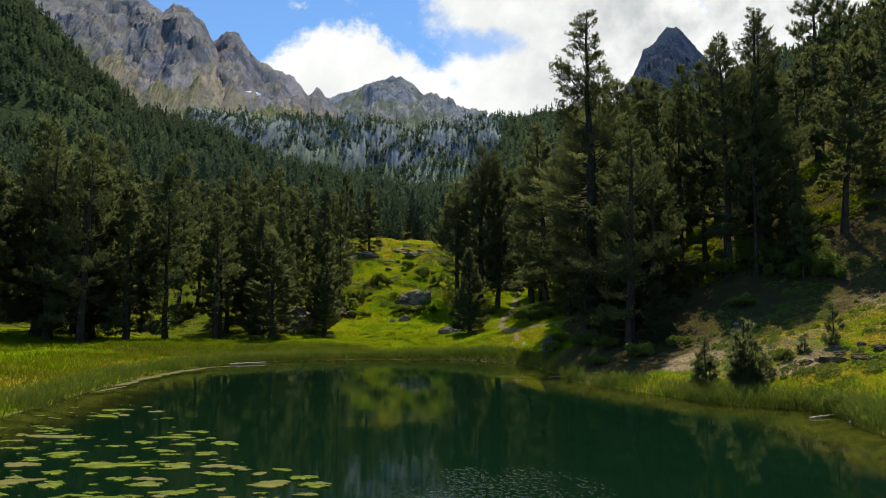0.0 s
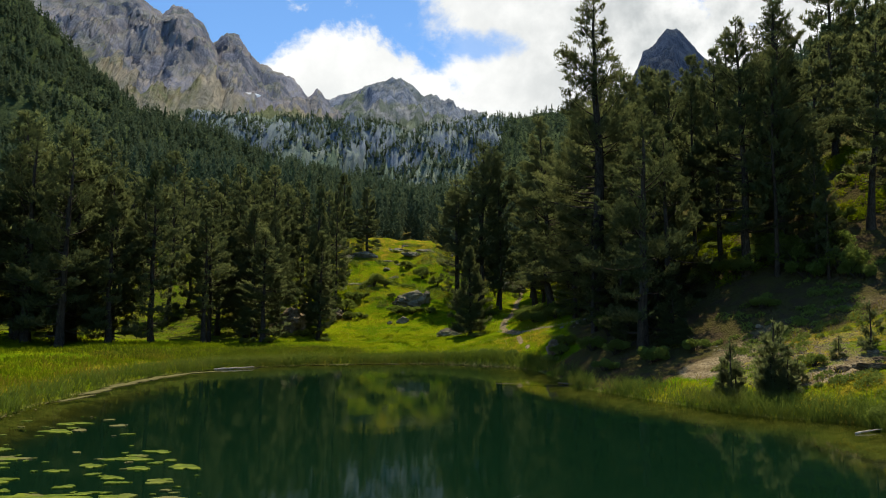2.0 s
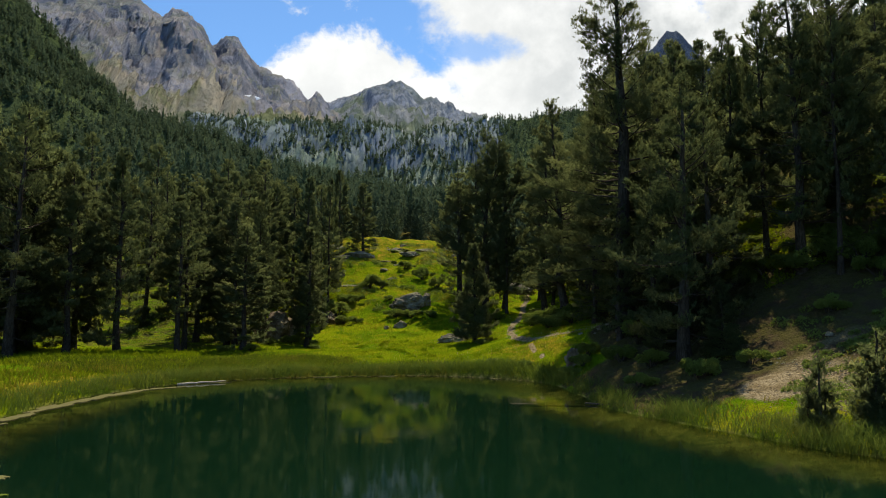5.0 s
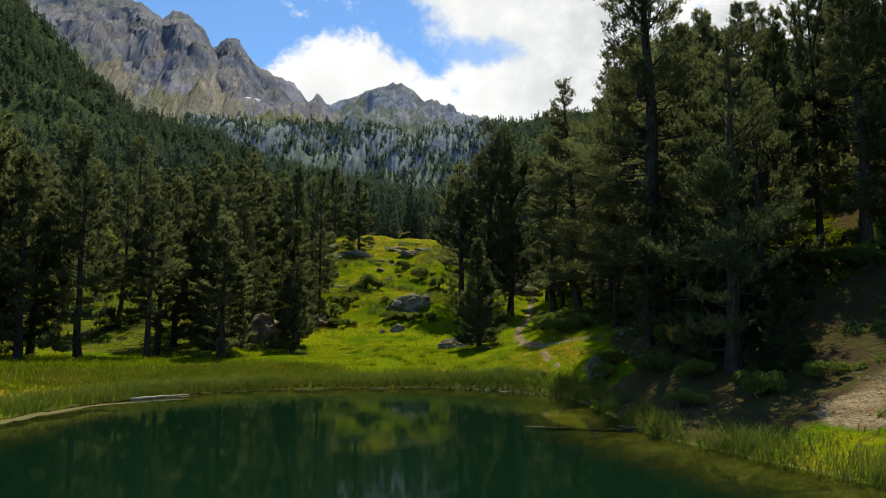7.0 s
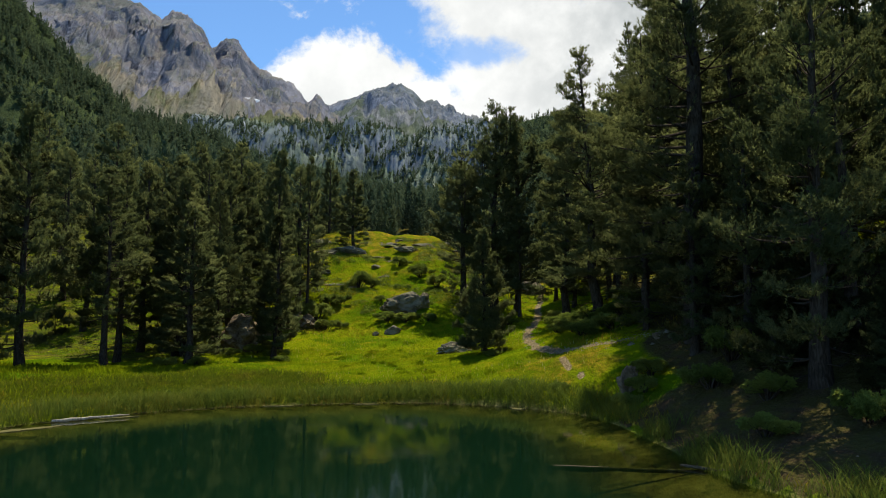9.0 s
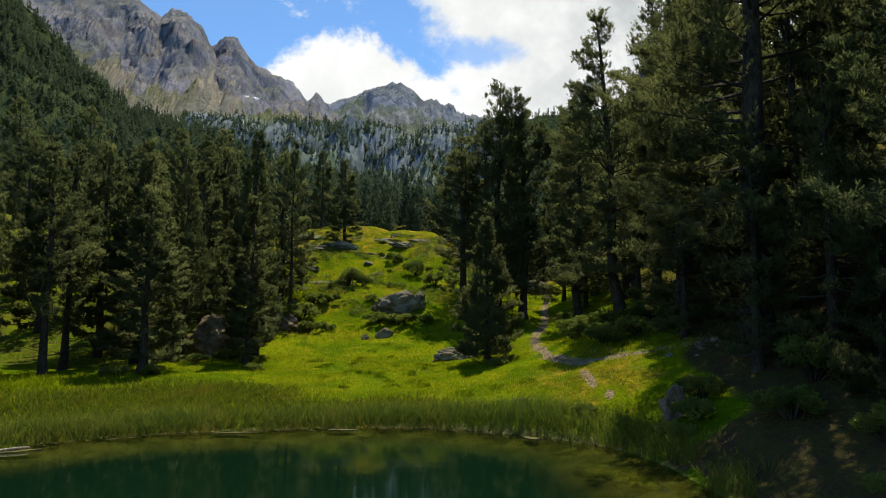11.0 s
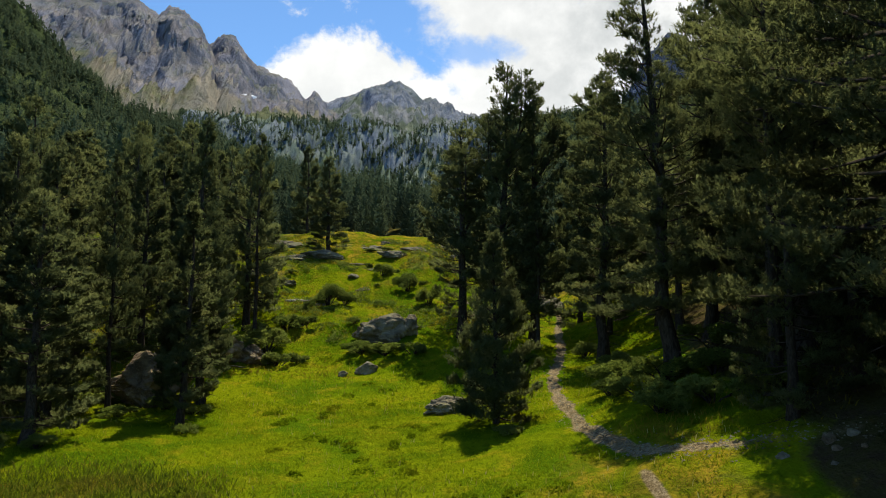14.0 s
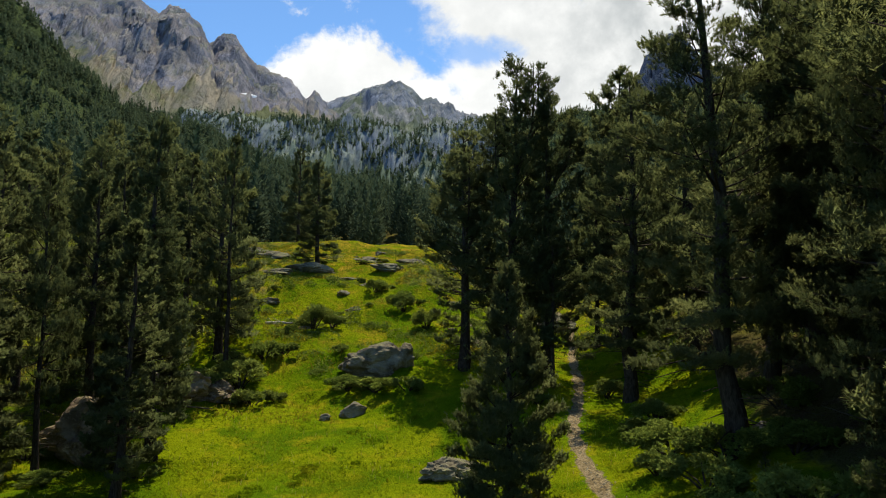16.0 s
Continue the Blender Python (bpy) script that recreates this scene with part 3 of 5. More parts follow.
ridge("mountain_peak_pointed", "dark pointed rock peak, shade and blue haze put into its colour", [(433, 615), (554, 666), (632, 734), (675, 820), (704, 878), (726, 933), (767, 954), (812, 1016), (846, 1025), (876, 995), (925, 933), (968, 891), (1042, 800), (1200, 717)], 2400, 1500, 250, SHADED_HAZY_ROCK, 120, 1.1, 220, 80, 57, gully=24)
HILL = ridge("mountain_hill_wooded", "dark blue-green wooded hill across the valley", [(40, 150), (62, 215), (80, 252), (98, 267), (125, 273), (150, 279), (195, 283), (240, 286), (310, 290), (400, 300)], 940, 520, 60, SLOPE_SOIL, 40, 1.05, 160, 60, 83, soft=lambda u, v: 0.3 + 0 * v)
RIGHT = ridge("mountain_slope_right", "dark pine-covered hillside", [(100, 120), (138, 132), (177, 146), (215, 161), (242, 175), (274, 195), (301, 209), (353, 235), (433, 271)], 450, 130, 22, SLOPE_SOIL, 14, 1.1, 100, 60, 69, soft=lambda u, v: 0.3 + 0 * v)


# ---- far woods ----
def far_woods(name, label, places, tall, sprays, seed, slim=0.17, spray=0.12, low=None):
    """Many pines as one mass: each a cone of slanting sprays of needles round a stem."""
    r = np.random.RandomState(seed)
    n = len(places)
    h = (tall[0] + (tall[1] - tall[0]) * r.rand(n))[:, None]
    if low is not None:
        h = h * low(places)[:, None]
    s = (np.arange(sprays)[None] + r.rand(n, sprays)) / sprays
    s = 1 - (1 - s) ** 0.75
    az = r.rand(n, sprays) * 6.28
    fat = slim * (0.75 + 0.5 * r.rand(n, 1))
    out = h * fat * (1 - s) ** 0.8 * (0.35 + 0.65 * r.rand(n, sprays)) + 0.02 * h
    size = h * spray * (0.7 + 0.6 * r.rand(n, sprays)) * (1.15 - 0.6 * s)
    c, d = np.cos(az), np.sin(az)
    mid = places[:, None] + np.stack([c * out, d * out, h * (0.08 + 0.88 * s)], -1)
    along = np.stack([c * 0.75, d * 0.75, 0.25 + 0.6 * s + 0.3 * r.normal(size=s.shape)], -1) * size[..., None]
    wing = np.stack([-d, c, 0.35 * r.normal(size=s.shape)], -1) * (size * 0.55)[..., None]
    v = np.stack([mid - along * 0.7 - wing, mid - along * 0.7 + wing, mid + along], 2)
    top = places[:, None] + np.stack([0 * h, 0 * h, h], -1)
    side = np.stack([0.02 * h, 0.0 * h, 0 * h], -1)
    spike = np.stack([top - [0, 0, 1] * h[..., None] * 0.25 - side * 1.6, top - [0, 0, 1] * h[..., None] * 0.25 + side * 1.6, top], 2)
    v = np.concatenate([v, spike], 1).reshape(-1, 3)
    ob = mesh_object(name, v, np.arange(len(v)).reshape(-1, 3), NEEDLES_HAZY)
    return tagged(ob, label, "forest", kind="stuff")


def scatter_on(surface, count, seed, lo, hi, clear=0.0):
    """Random places on a mountain side, between two parts of its height, with clearings."""
    px, py, pz = surface
    r = np.random.RandomState(seed)
    i = (lo + (hi - lo) * r.rand(count * 3)) * (len(px) / 1.25 - 2)
    j = r.rand(count * 3) * (px.shape[1] - 2)
    a, b = i.astype(int), j.astype(int)
    fa, fb = (i - a)[:, None], (j - b)[:, None]
    p = np.stack([px, py, pz], -1)
    q = (p[a, b] * (1 - fa) + p[a + 1, b] * fa) * (1 - fb) + (p[a, b + 1] * (1 - fa) + p[a + 1, b + 1] * fa) * fb
    keep = grid_noise(q[:, 0], q[:, 1] + q[:, 2], 34, seed) + 0.5 * grid_noise(q[:, 0], q[:, 1], 12, seed + 1) > clear
    return q[keep][:count]


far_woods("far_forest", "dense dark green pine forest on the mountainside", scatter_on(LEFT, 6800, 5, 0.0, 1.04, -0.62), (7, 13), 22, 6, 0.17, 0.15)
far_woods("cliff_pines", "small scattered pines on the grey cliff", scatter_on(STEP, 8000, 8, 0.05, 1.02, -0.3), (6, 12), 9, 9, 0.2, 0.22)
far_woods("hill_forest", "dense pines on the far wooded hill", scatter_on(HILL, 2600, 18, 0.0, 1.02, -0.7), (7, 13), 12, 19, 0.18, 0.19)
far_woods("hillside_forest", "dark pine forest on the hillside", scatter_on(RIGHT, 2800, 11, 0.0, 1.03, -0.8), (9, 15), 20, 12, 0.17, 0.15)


def mid_places(count, seed, near, far):
    r = np.random.RandomState(seed)
    y = near + (far - near) * r.rand(count * 4)
    x = (-0.72 + 0.98 * r.rand(count * 4)) * y
    keep = ~((np.abs(x + 4) < 8) & (y < 109))
    x, y = x[keep][:count], y[keep][:count]
    return np.stack([x, y, height(x, y) - 0.2], 1)


def lower_mid(p):
    """Smaller pines in the open middle of the valley."""
    u = p[:, 0] / p[:, 1]
    return 1 - 0.42 * step(-0.20, -0.14, u) * step(0.10, 0.04, u)


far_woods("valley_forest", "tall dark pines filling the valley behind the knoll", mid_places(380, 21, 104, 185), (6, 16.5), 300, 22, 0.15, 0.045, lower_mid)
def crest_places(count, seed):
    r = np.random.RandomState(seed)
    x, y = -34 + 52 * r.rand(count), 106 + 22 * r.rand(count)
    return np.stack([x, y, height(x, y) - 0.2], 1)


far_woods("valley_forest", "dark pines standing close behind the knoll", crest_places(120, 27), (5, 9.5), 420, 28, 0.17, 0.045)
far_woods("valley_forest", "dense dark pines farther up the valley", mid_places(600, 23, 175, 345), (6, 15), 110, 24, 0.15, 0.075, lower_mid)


# ---- pines ----
def tube(path, radii, sides, verts, faces, base):
    """Adds a tapered tube along a path to the lists of vertices and quads; gives the next free index."""
    path = np.asarray(path, float)
    way = np.gradient(path, axis=0)
    way /= np.linalg.norm(way, axis=1, keepdims=True) + 1e-9
    ref = np.where(np.abs(way[:, 2:3]) > 0.8, [[1.0, 0, 0]], [[0, 0, 1.0]])
    a = np.cross(way, ref)
    a /= np.linalg.norm(a, axis=1, keepdims=True) + 1e-9
    b = np.cross(way, a)
    ang = np.arange(sides) * 2 * np.pi / sides
    ring = path[:, None] + np.asarray(radii)[:, None, None] * (np.cos(ang)[None, :, None] * a[:, None] + np.sin(ang)[None, :, None] * b[:, None])
    verts.append(ring.reshape(-1, 3))
    m = len(path)
    i, j = np.meshgrid(np.arange(m - 1), np.arange(sides), indexing="ij")
    p, q = base + i * sides + j, base + i * sides + (j + 1) % sides
    faces.append(np.stack([p, q, q + sides, p + sides], -1).reshape(-1, 4))
    return base + m * sides


def tufts(pos, way, length, width, count, rng, brush=1.0, fan=0.8, facing=False):
    """Sprays of needles: count narrow blades set along a short twig at each place, fanned about its way."""
    n = len(pos)
    way = way / (np.linalg.norm(way, axis=1, keepdims=True) + 1e-9)
    d = way[:, None] * 0.75 + fan * rng.normal(size=(n, count, 3)) * 0.75
    d /= np.linalg.norm(d, axis=2, keepdims=True)
    side = np.cross(d, rng.normal(size=(n, count, 3)))
    side /= np.linalg.norm(side, axis=2, keepdims=True) + 1e-9
    ln = (length * (0.7 + 0.6 * rng.rand(n)))[:, None, None] * (0.75 + 0.5 * rng.rand(n, count, 1))
    root = pos[:, None] + brush * length * 1.3 * (rng.rand(n, count, 1) - 0.35) * way[:, None]
    v = np.stack([root - side * width / 2, root + side * width / 2, root + ln * d], 2)
    return (v.reshape(-1, 3), np.repeat(d.reshape(-1, 3), 3, 0)) if facing else v.reshape(-1, 3)


UP = np.array([0, 0, 1.0])


def pine(name, seed, tall, wide, bare, thick, fine=1.0, blades=6, leaf=1.0, sag=0.2, gaps=0.08, leaders=0, limbs=0.5, lift=0.2, fan=0.55, taper=0.75, twigs=1.0, crowd=1.0, lumpy=1.0, slender=1.0):
    """A mountain pine: trunk, limbs with side branchlets, and upright fingers of needles on them; ragged in outline.
    leaders: side stems that turn up beside the main one; twigs: how many dead limbs stand below the crown."""
    rng = np.random.RandomState(seed)
    root = new(name)
    tv, tf = [], []
    zs = np.linspace(-0.4, tall * 0.985, 12)
    bend = np.cumsum(rng.normal(size=(12, 2)) * tall * 0.004, 0)
    axis = np.column_stack([bend, zs])
    radii = thick * (1 - zs.clip(0) / tall) ** 0.85 + 0.012
    radii[0] *= 1.5
    radii[1] *= 1.12
    base = tube(axis, radii, 9, tv, tf, 0)
    pos, way = [], []

    def stem(z):
        return np.array([np.interp(z, zs, axis[:, 0]), np.interp(z, zs, axis[:, 1]), z])

    def limb(start, az, ln, pitch, curl):
        nonlocal base
        out, cross = np.array([math.cos(az), math.sin(az), 0.0]), np.array([-math.sin(az), math.cos(az), 0.0])
        rise, run = math.sin(pitch), math.cos(pitch)

        def along(w):
            w = np.asarray(w, float)[:, None]
            return start + ln * (out * run * w + UP * (rise * w + curl * w**2))

        if rng.rand() < limbs:
            base = tube(along(np.linspace(0, 0.95, 4)), np.linspace(0.014 + 0.016 * ln, 0.007, 4), 3, tv, tf, base)
        n = 3 + int(6 * ln * fine)
        w = np.r_[1.0, 0.28 + 0.72 * rng.rand(n - 1) ** 0.65]
        side = np.where(rng.rand(n) < 0.5, -1.0, 1.0)
        side[0] = 0.0
        long = (0.14 + 0.42 * ln * (1.12 - w)) * (0.6 + 0.7 * rng.rand(n))
        aim = out * 0.55 + cross * (side * 0.85)[:, None] + UP * (0.12 + 0.3 * rng.normal(size=n))[:, None]
        at = along(w)
        m = 2 + int(5 * fine * (0.3 + 0.25 * ln))
        u = (0.15 + 0.85 * (np.arange(m)[None] + rng.rand(n, m)) / m)[..., None]
        p = at[:, None] + aim[:, None] * long[:, None, None] * u + UP * (0.22 * long[:, None, None] * u**2) + rng.normal(size=(n, m, 3)) * 0.045
        pos.append(p.reshape(-1, 3))
        way.append((np.repeat(aim[:, None], m, 1) * 0.45 + UP * 0.9 + 0.25 * rng.normal(size=(n, m, 3))).reshape(-1, 3))

    def grow(axis_at, low, high, reach):
        lump = rng.rand(3) * 6.28
        z = low
        while z < high * 0.985:
            s = (z - low) / (high - low)
            env = reach * (1 - s) ** taper * (0.72 + 0.28 * min(1.0, s * 4)) + 0.06
            for q in range(rng.randint(3, 6) + (1 if s < 0.6 else 0)):
                if rng.rand() < gaps:
                    continue
                az = rng.rand() * 6.28
                swell = 1 + lumpy * (0.16 * math.sin(2 * az + lump[0] + 5 * s) + 0.14 * math.sin(az + lump[1] + 9 * s) + 0.10 * math.sin(17 * s + lump[2]))
                limb(axis_at(z + rng.normal() * 0.08), az, env * (0.66 + 0.46 * rng.rand()) * swell, radians(-10 - 16 * sag + 62 * s + rng.normal() * 10), 0.24 + 0.1 * sag)
            z += (0.26 + 0.16 * rng.rand()) * (0.75 + tall / 40) / crowd

    grow(stem, tall * bare, tall, wide)
    for q in range(leaders):
        z0, az = tall * (0.45 + 0.25 * rng.rand()), rng.rand() * 6.28
        z1 = min(z0 + tall * (0.24 + 0.18 * rng.rand()), tall * 0.95)
        off = wide * (0.28 + 0.2 * rng.rand()) * np.array([math.cos(az), math.sin(az), 0])

        def side_stem(z, z0=z0, z1=z1, off=off):
            return stem(z0) + off * step(0, 0.5, (z - z0) / (z1 - z0)) + UP * (z - z0)

        base = tube([side_stem(z) for z in np.linspace(z0, z1, 6)], np.linspace(thick * 0.3, 0.012, 6), 5, tv, tf, base)
        grow(side_stem, z0 + 0.35 * (z1 - z0), z1, wide * 0.34)
        pos.append(side_stem(z1) + UP * np.linspace(-0.3, 0.1, 4)[:, None])
        way.append(np.tile(UP, (4, 1)))
    pos.append(stem(tall * 0.985) * [1, 1, 0] + UP * (tall - 0.5 + 0.5 * np.linspace(0, 1, 6))[:, None])
    way.append(np.tile(UP, (6, 1)))
    # dead lower limbs
    for q in range(int(7 * bare * tall * twigs)):
        az, zz = rng.rand() * 6.28, tall * bare * (0.25 + 0.8 * rng.rand())
        ln = 0.4 + wide * 0.55 * rng.rand()
        out = np.array([math.cos(az), math.sin(az), -0.15 + 0.2 * rng.normal()])
        kink = stem(zz) + ln * np.array([[0, 0, 0], out * 0.5, out + [0, 0, 0.12 * rng.normal()]])
        base = tube(kink, [0.022, 0.015, 0.006], 3, tv, tf, base)
    mesh_object("trunk", np.concatenate(tv), np.concatenate(tf), BARK, root, True)
    pos = np.concatenate(pos)
    v, face = tufts(pos, np.concatenate(way), 0.20 * leaf, 0.052 * leaf * slender, blades, rng, 0.8, fan, True)
    crown = mesh_object("crown", v, np.arange(len(v)).reshape(-1, 3), NEEDLES, root)
    float_layer(crown, "tint", np.repeat(rng.rand(len(pos)), blades * 3))
    out = pos * [1, 1, 0] / (np.linalg.norm(pos[:, :2], axis=1, keepdims=True) + 0.2)
    face = face + np.repeat(out, blades * 3, 0) * 0.6 + [0, 0, lift]
    face /= np.linalg.norm(face, axis=1, keepdims=True) + 1e-6
    crown.data.attributes.new("tuft", "FLOAT_VECTOR", "POINT").data.foreach_set("vector", face.astype(np.float32).ravel())
    return root


def stand(model, x, y, size, turn=0.0, spread=1.0, lean=0.0, side=0.0):
    """A copy of a pine model on the ground; size: its height over the model's."""
    ob = copy_thing(model, pose(x, y, hz(x, y) - 0.05, lean, side, turn))
    ob.scale = (size * spread, size * spread, size)
    return ob


PINES = {
    "slim": pine("pine_tree", 1, 12.0, 1.8, 0.11, 0.17, 1.15, 9, 0.66, gaps=0.04, crowd=1.25, lumpy=0.6),
    "full": pine("pine_tree", 2, 12.0, 2.35, 0.08, 0.2, 1.15, 8, 0.76, gaps=0.12, taper=0.66),
    "forest": pine("pine_tree", 3, 13.0, 2.2, 0.24, 0.19, 1.1, 8, 0.74, 0.3, 0.2, 1, taper=0.62),
    "tall": pine("pine_tree", 4, 16.0, 3.0, 0.12, 0.27, 1.6, 15, 0.42, 0.5, 0.13, 0, taper=0.75, slender=0.68),
    "broad": pine("pine_tree", 7, 11.0, 2.9, 0.06, 0.22, 1.35, 10, 0.46, 0.7, 0.3, taper=0.7),
    "young": pine("pine_tree", 5, 6.0, 1.6, 0.03, 0.10, 1.9, 12, 0.42, -0.2, 0.04, lift=0.25, taper=0.95, crowd=1.7, lumpy=0.3),
    "spire": pine("pine_tree", 6, 14.0, 2.5, 0.16, 0.2, 1.5, 13, 0.48, 0.4, 0.05, taper=0.75, slender=0.75),
    "near": pine("pine_tree", 11, 14.0, 2.5, 0.20, 0.2, 1.55, 14, 0.41, 0.4, 0.12, 1, taper=0.65, slender=0.68),
    "deep": pine("pine_tree", 8, 13.0, 2.2, 0.24, 0.19, 0.65, 5, 1.15, 0.3, 0.2, taper=0.6),
    "deepfull": pine("pine_tree", 9, 12.0, 2.4, 0.10, 0.19, 0.65, 5, 1.15, gaps=0.16, taper=0.62),
    "twin": pine("pine_tree", 12, 13.0, 2.6, 0.09, 0.2, 1.35, 8, 0.54, 0.2, 0.18, 4, taper=0.6),
    "woods": pine("pine_tree", 13, 13.0, 2.4, 0.25, 0.19, 1.15, 8, 0.70, 0.4, 0.16, 1, taper=0.6),
    "sapling": pine("pine_tree", 10, 2.0, 0.5, 0.015, 0.03, 2.2, 7, 0.46, -1.2, 0.12, 0, 0.2, 1.2, taper=0.95, crowd=0.85, lumpy=0.9),
}
MODEL_TALL = {"slim": 12.0, "full": 12.0, "forest": 13.0, "tall": 16.0, "broad": 11.0, "young": 6.0, "spire": 14.0, "near": 14.0, "deep": 13.0, "deepfull": 12.0, "sapling": 2.0, "twin": 13.0, "woods": 13.0}


def plant(kind, x, y, top, label, turn=0.0, spread=1.0, lean=0.0, group="pines round the lake", side=0.0):
    """A pine of the given kind whose tip reaches the height top over the lake."""
    size = (top - hz(x, y)) / MODEL_TALL[kind]
    ob = stand(PINES[kind], x, y, size, turn, spread / max(size, 0.2) ** 0.35, lean, side)
    return tagged(ob, label, "tree", group)


TALL_LABEL = "tall dark green mountain pine with ragged spreading crown"
FULL_LABEL = "dense dark green pine branched almost to the grass"
FOREST_LABEL = "forest pine with bare lower trunk and dead twigs"
YOUNG_LABEL = "young bushy pine standing alone in the meadow"
# the wooded bank to the east of the lake
plant("tall", 8.8, 38.6, 20.4, TALL_LABEL, 20, 1.3)
plant("broad", 9.0, 31.8, 12.0, "broad low-branched pine near the water's edge", 80)
plant("spire", 7.9, 49.4, 16.8, "tall dense pine with a bare foot beside the path", 0, 1.2, side=-4.5)
plant("deepfull", 18.6, 45.0, 21.2, FULL_LABEL, 30, 1.0)
plant("broad", 9.2, 35.9, 9.6, "low dense pine overhanging the shaded shore", 130, 0.8)
plant("broad", 10.7, 33.3, 11.0, "low dense pine overhanging the shaded shore", 230, 0.9)
plant("near", 10.4, 53.0, 19.5, FOREST_LABEL, 70, 0.95)
plant("spire", 8.2, 60.0, 16.3, "slender tall pine beside the path", 10, 1.2)
plant("near", 11.2, 49.0, 19.5, FOREST_LABEL, 120, 1.35)
plant("full", 12.7, 43.4, 18.2, FULL_LABEL, 200)
plant("woods", 17.4, 47.0, 20.2, FOREST_LABEL, 140)
plant("spire", 14.6, 34.0, 17.4, "slender tall pine beside the path", 70)
plant("tall", 16.4, 34.6, 18.9, TALL_LABEL, 160)
plant("woods", 12.6, 38.9, 16.0, FOREST_LABEL, 250)
plant("woods", 11.6, 41.6, 16.5, FOREST_LABEL, 150, 1.0)

plant("tall", 10.3, 46.1, 18.0, TALL_LABEL, 200, 1.05)
plant("broad", 10.9, 47.6, 12.0, "broad dark pine in the shade beside the path", 20, 1.0)
plant("near", 8.6, 44.6, 15.5, FOREST_LABEL, 25, 0.95)
plant("broad", 9.6, 42.6, 9.5, "broad dark pine in the shade beside the path", 250, 0.9)
plant("deepfull", 13.2, 55.5, 19.5, FULL_LABEL, 140, 1.2)
plant("deepfull", 15.6, 50.8, 20.5, FULL_LABEL, 260, 1.2)
plant("spire", 20.4, 44.5, 20.4, "slender tall pine on the slope", 260, 1.0)
plant("full", 10.8, 35.6, 12.5, FULL_LABEL, 80)
plant("forest", 13.5, 52.5, 16.5, FOREST_LABEL, 60)
plant("deep", 11.5, 62.0, 16.0, FOREST_LABEL, 80)
plant("deep", 14.0, 58.0, 17.0, FOREST_LABEL, 110)
plant("deepfull", 13.2, 67.0, 18.0, FOREST_LABEL, 150)
plant("forest", 9.3, 71.0, 15.0, FOREST_LABEL, 33, 0.8)
plant("tall", 17.6, 36.6, 19.5, TALL_LABEL, 250)
plant("woods", 20.0, 33.0, 16.5, "pine with a leaning bare trunk on the bank", 30, 1.0, 4)
plant("spire", 23.4, 36.5, 17.5, "slender tall pine on the slope", 310)
plant("woods", 23.0, 43.0, 19.0, FOREST_LABEL, 15)
plant("forest", 11.2, 58.0, 14.5, FOREST_LABEL, 190)
plant("full", 10.9, 72.0, 20.8, FULL_LABEL, 95, 1.35)
plant("slim", 9.6, 64.5, 12.5, "slim pine in the shade of the wood", 130)
plant("deepfull", 13.2, 49.8, 20.0, FULL_LABEL, 15, 1.1)
plant("deepfull", 26.0, 46.0, 21.5, FULL_LABEL, 75, 1.15)
plant("deepfull", 23.6, 49.0, 22.0, FULL_LABEL, 175, 1.15)
plant("full", 12.4, 51.0, 20.2, FULL_LABEL, 310, 1.25)
plant("broad", 8.1, 37.4, 8.2, "low dense pine overhanging the shaded shore", 300, 0.85)
plant("broad", 8.2, 42.6, 8.6, "broad dark pine in the shade beside the path", 170, 0.8)
plant("young", 9.9, 30.5, 4.2, "small bushy pine at the edge of the gravel", 75, 0.9)
plant("young", 8.8, 33.6, 4.6, "small bushy pine at the edge of the shaded shore", 190, 1.0)
plant("forest", 15.3, 32.6, 15.0, "thin-stemmed pine among its neighbours on the bank", 30, 0.6)
plant("forest", 16.4, 31.2, 10.5, "thin-stemmed pine among its neighbours on the bank", 100, 0.55)
plant("forest", 16.7, 30.8, 9.0, "thin-stemmed pine among its neighbours on the bank", 190, 0.6)
plant("forest", 14.4, 36.4, 16.5, "thin-stemmed pine among its neighbours on the bank", 250, 0.7)
plant("forest", 13.6, 38.0, 15.5, "thin-stemmed pine among its neighbours on the bank", 0, 0.7)
# the pair by the path and the trees round it
plant("twin", 3.9, 65.0, 18.6, FOREST_LABEL, 0, 1.15)
plant("twin", 5.5, 65.2, 17.0, "pine grown close beside its neighbour", 60, 1.0)
plant("twin", 1.7, 65.6, 15.4, FULL_LABEL, 150, 1.3)
plant("forest", 5.6, 63.0, 11.0, "thin pine with a bare trunk beside the path", 200, 0.8)
plant("young", 2.25, 49.9, 7.35, YOUNG_LABEL, 40, 1.02)
plant("full", -8.3, 82.0, 17.3, "lone pine on top of the grassy knoll", 10, 1.05)
# the western wood
plant("broad", -24.6, 43.0, 13.8, FULL_LABEL, 15, 1.05)
plant("deepfull", -24.0, 47.0, 13.5, FULL_LABEL, 15, 1.2)
plant("deepfull", -22.7, 43.6, 14.2, FULL_LABEL, 55, 1.2)
plant("deepfull", -26.0, 44.8, 15.4, FULL_LABEL, 155, 1.2)
plant("deepfull", -27.0, 46.0, 13.5, FULL_LABEL, 95, 1.2)
plant("broad", -21.5, 41.2, 12.6, FULL_LABEL, 100, 1.0)
plant("forest", -21.2, 47.0, 11.3, FOREST_LABEL, 190)
plant("full", -18.2, 46.0, 12.4, FULL_LABEL, 60, 0.9)
plant("full", -11.85, 48.3, 8.4, "small bushy pine at the edge of the wood", 250, 1.1)
plant("slim", -8.75, 52.3, 8.7, "small slim pine in front of the brown boulder", 130)
plant("slim", -9.3, 56.2, 12.7, "slim pine beside the brown boulder", 310)
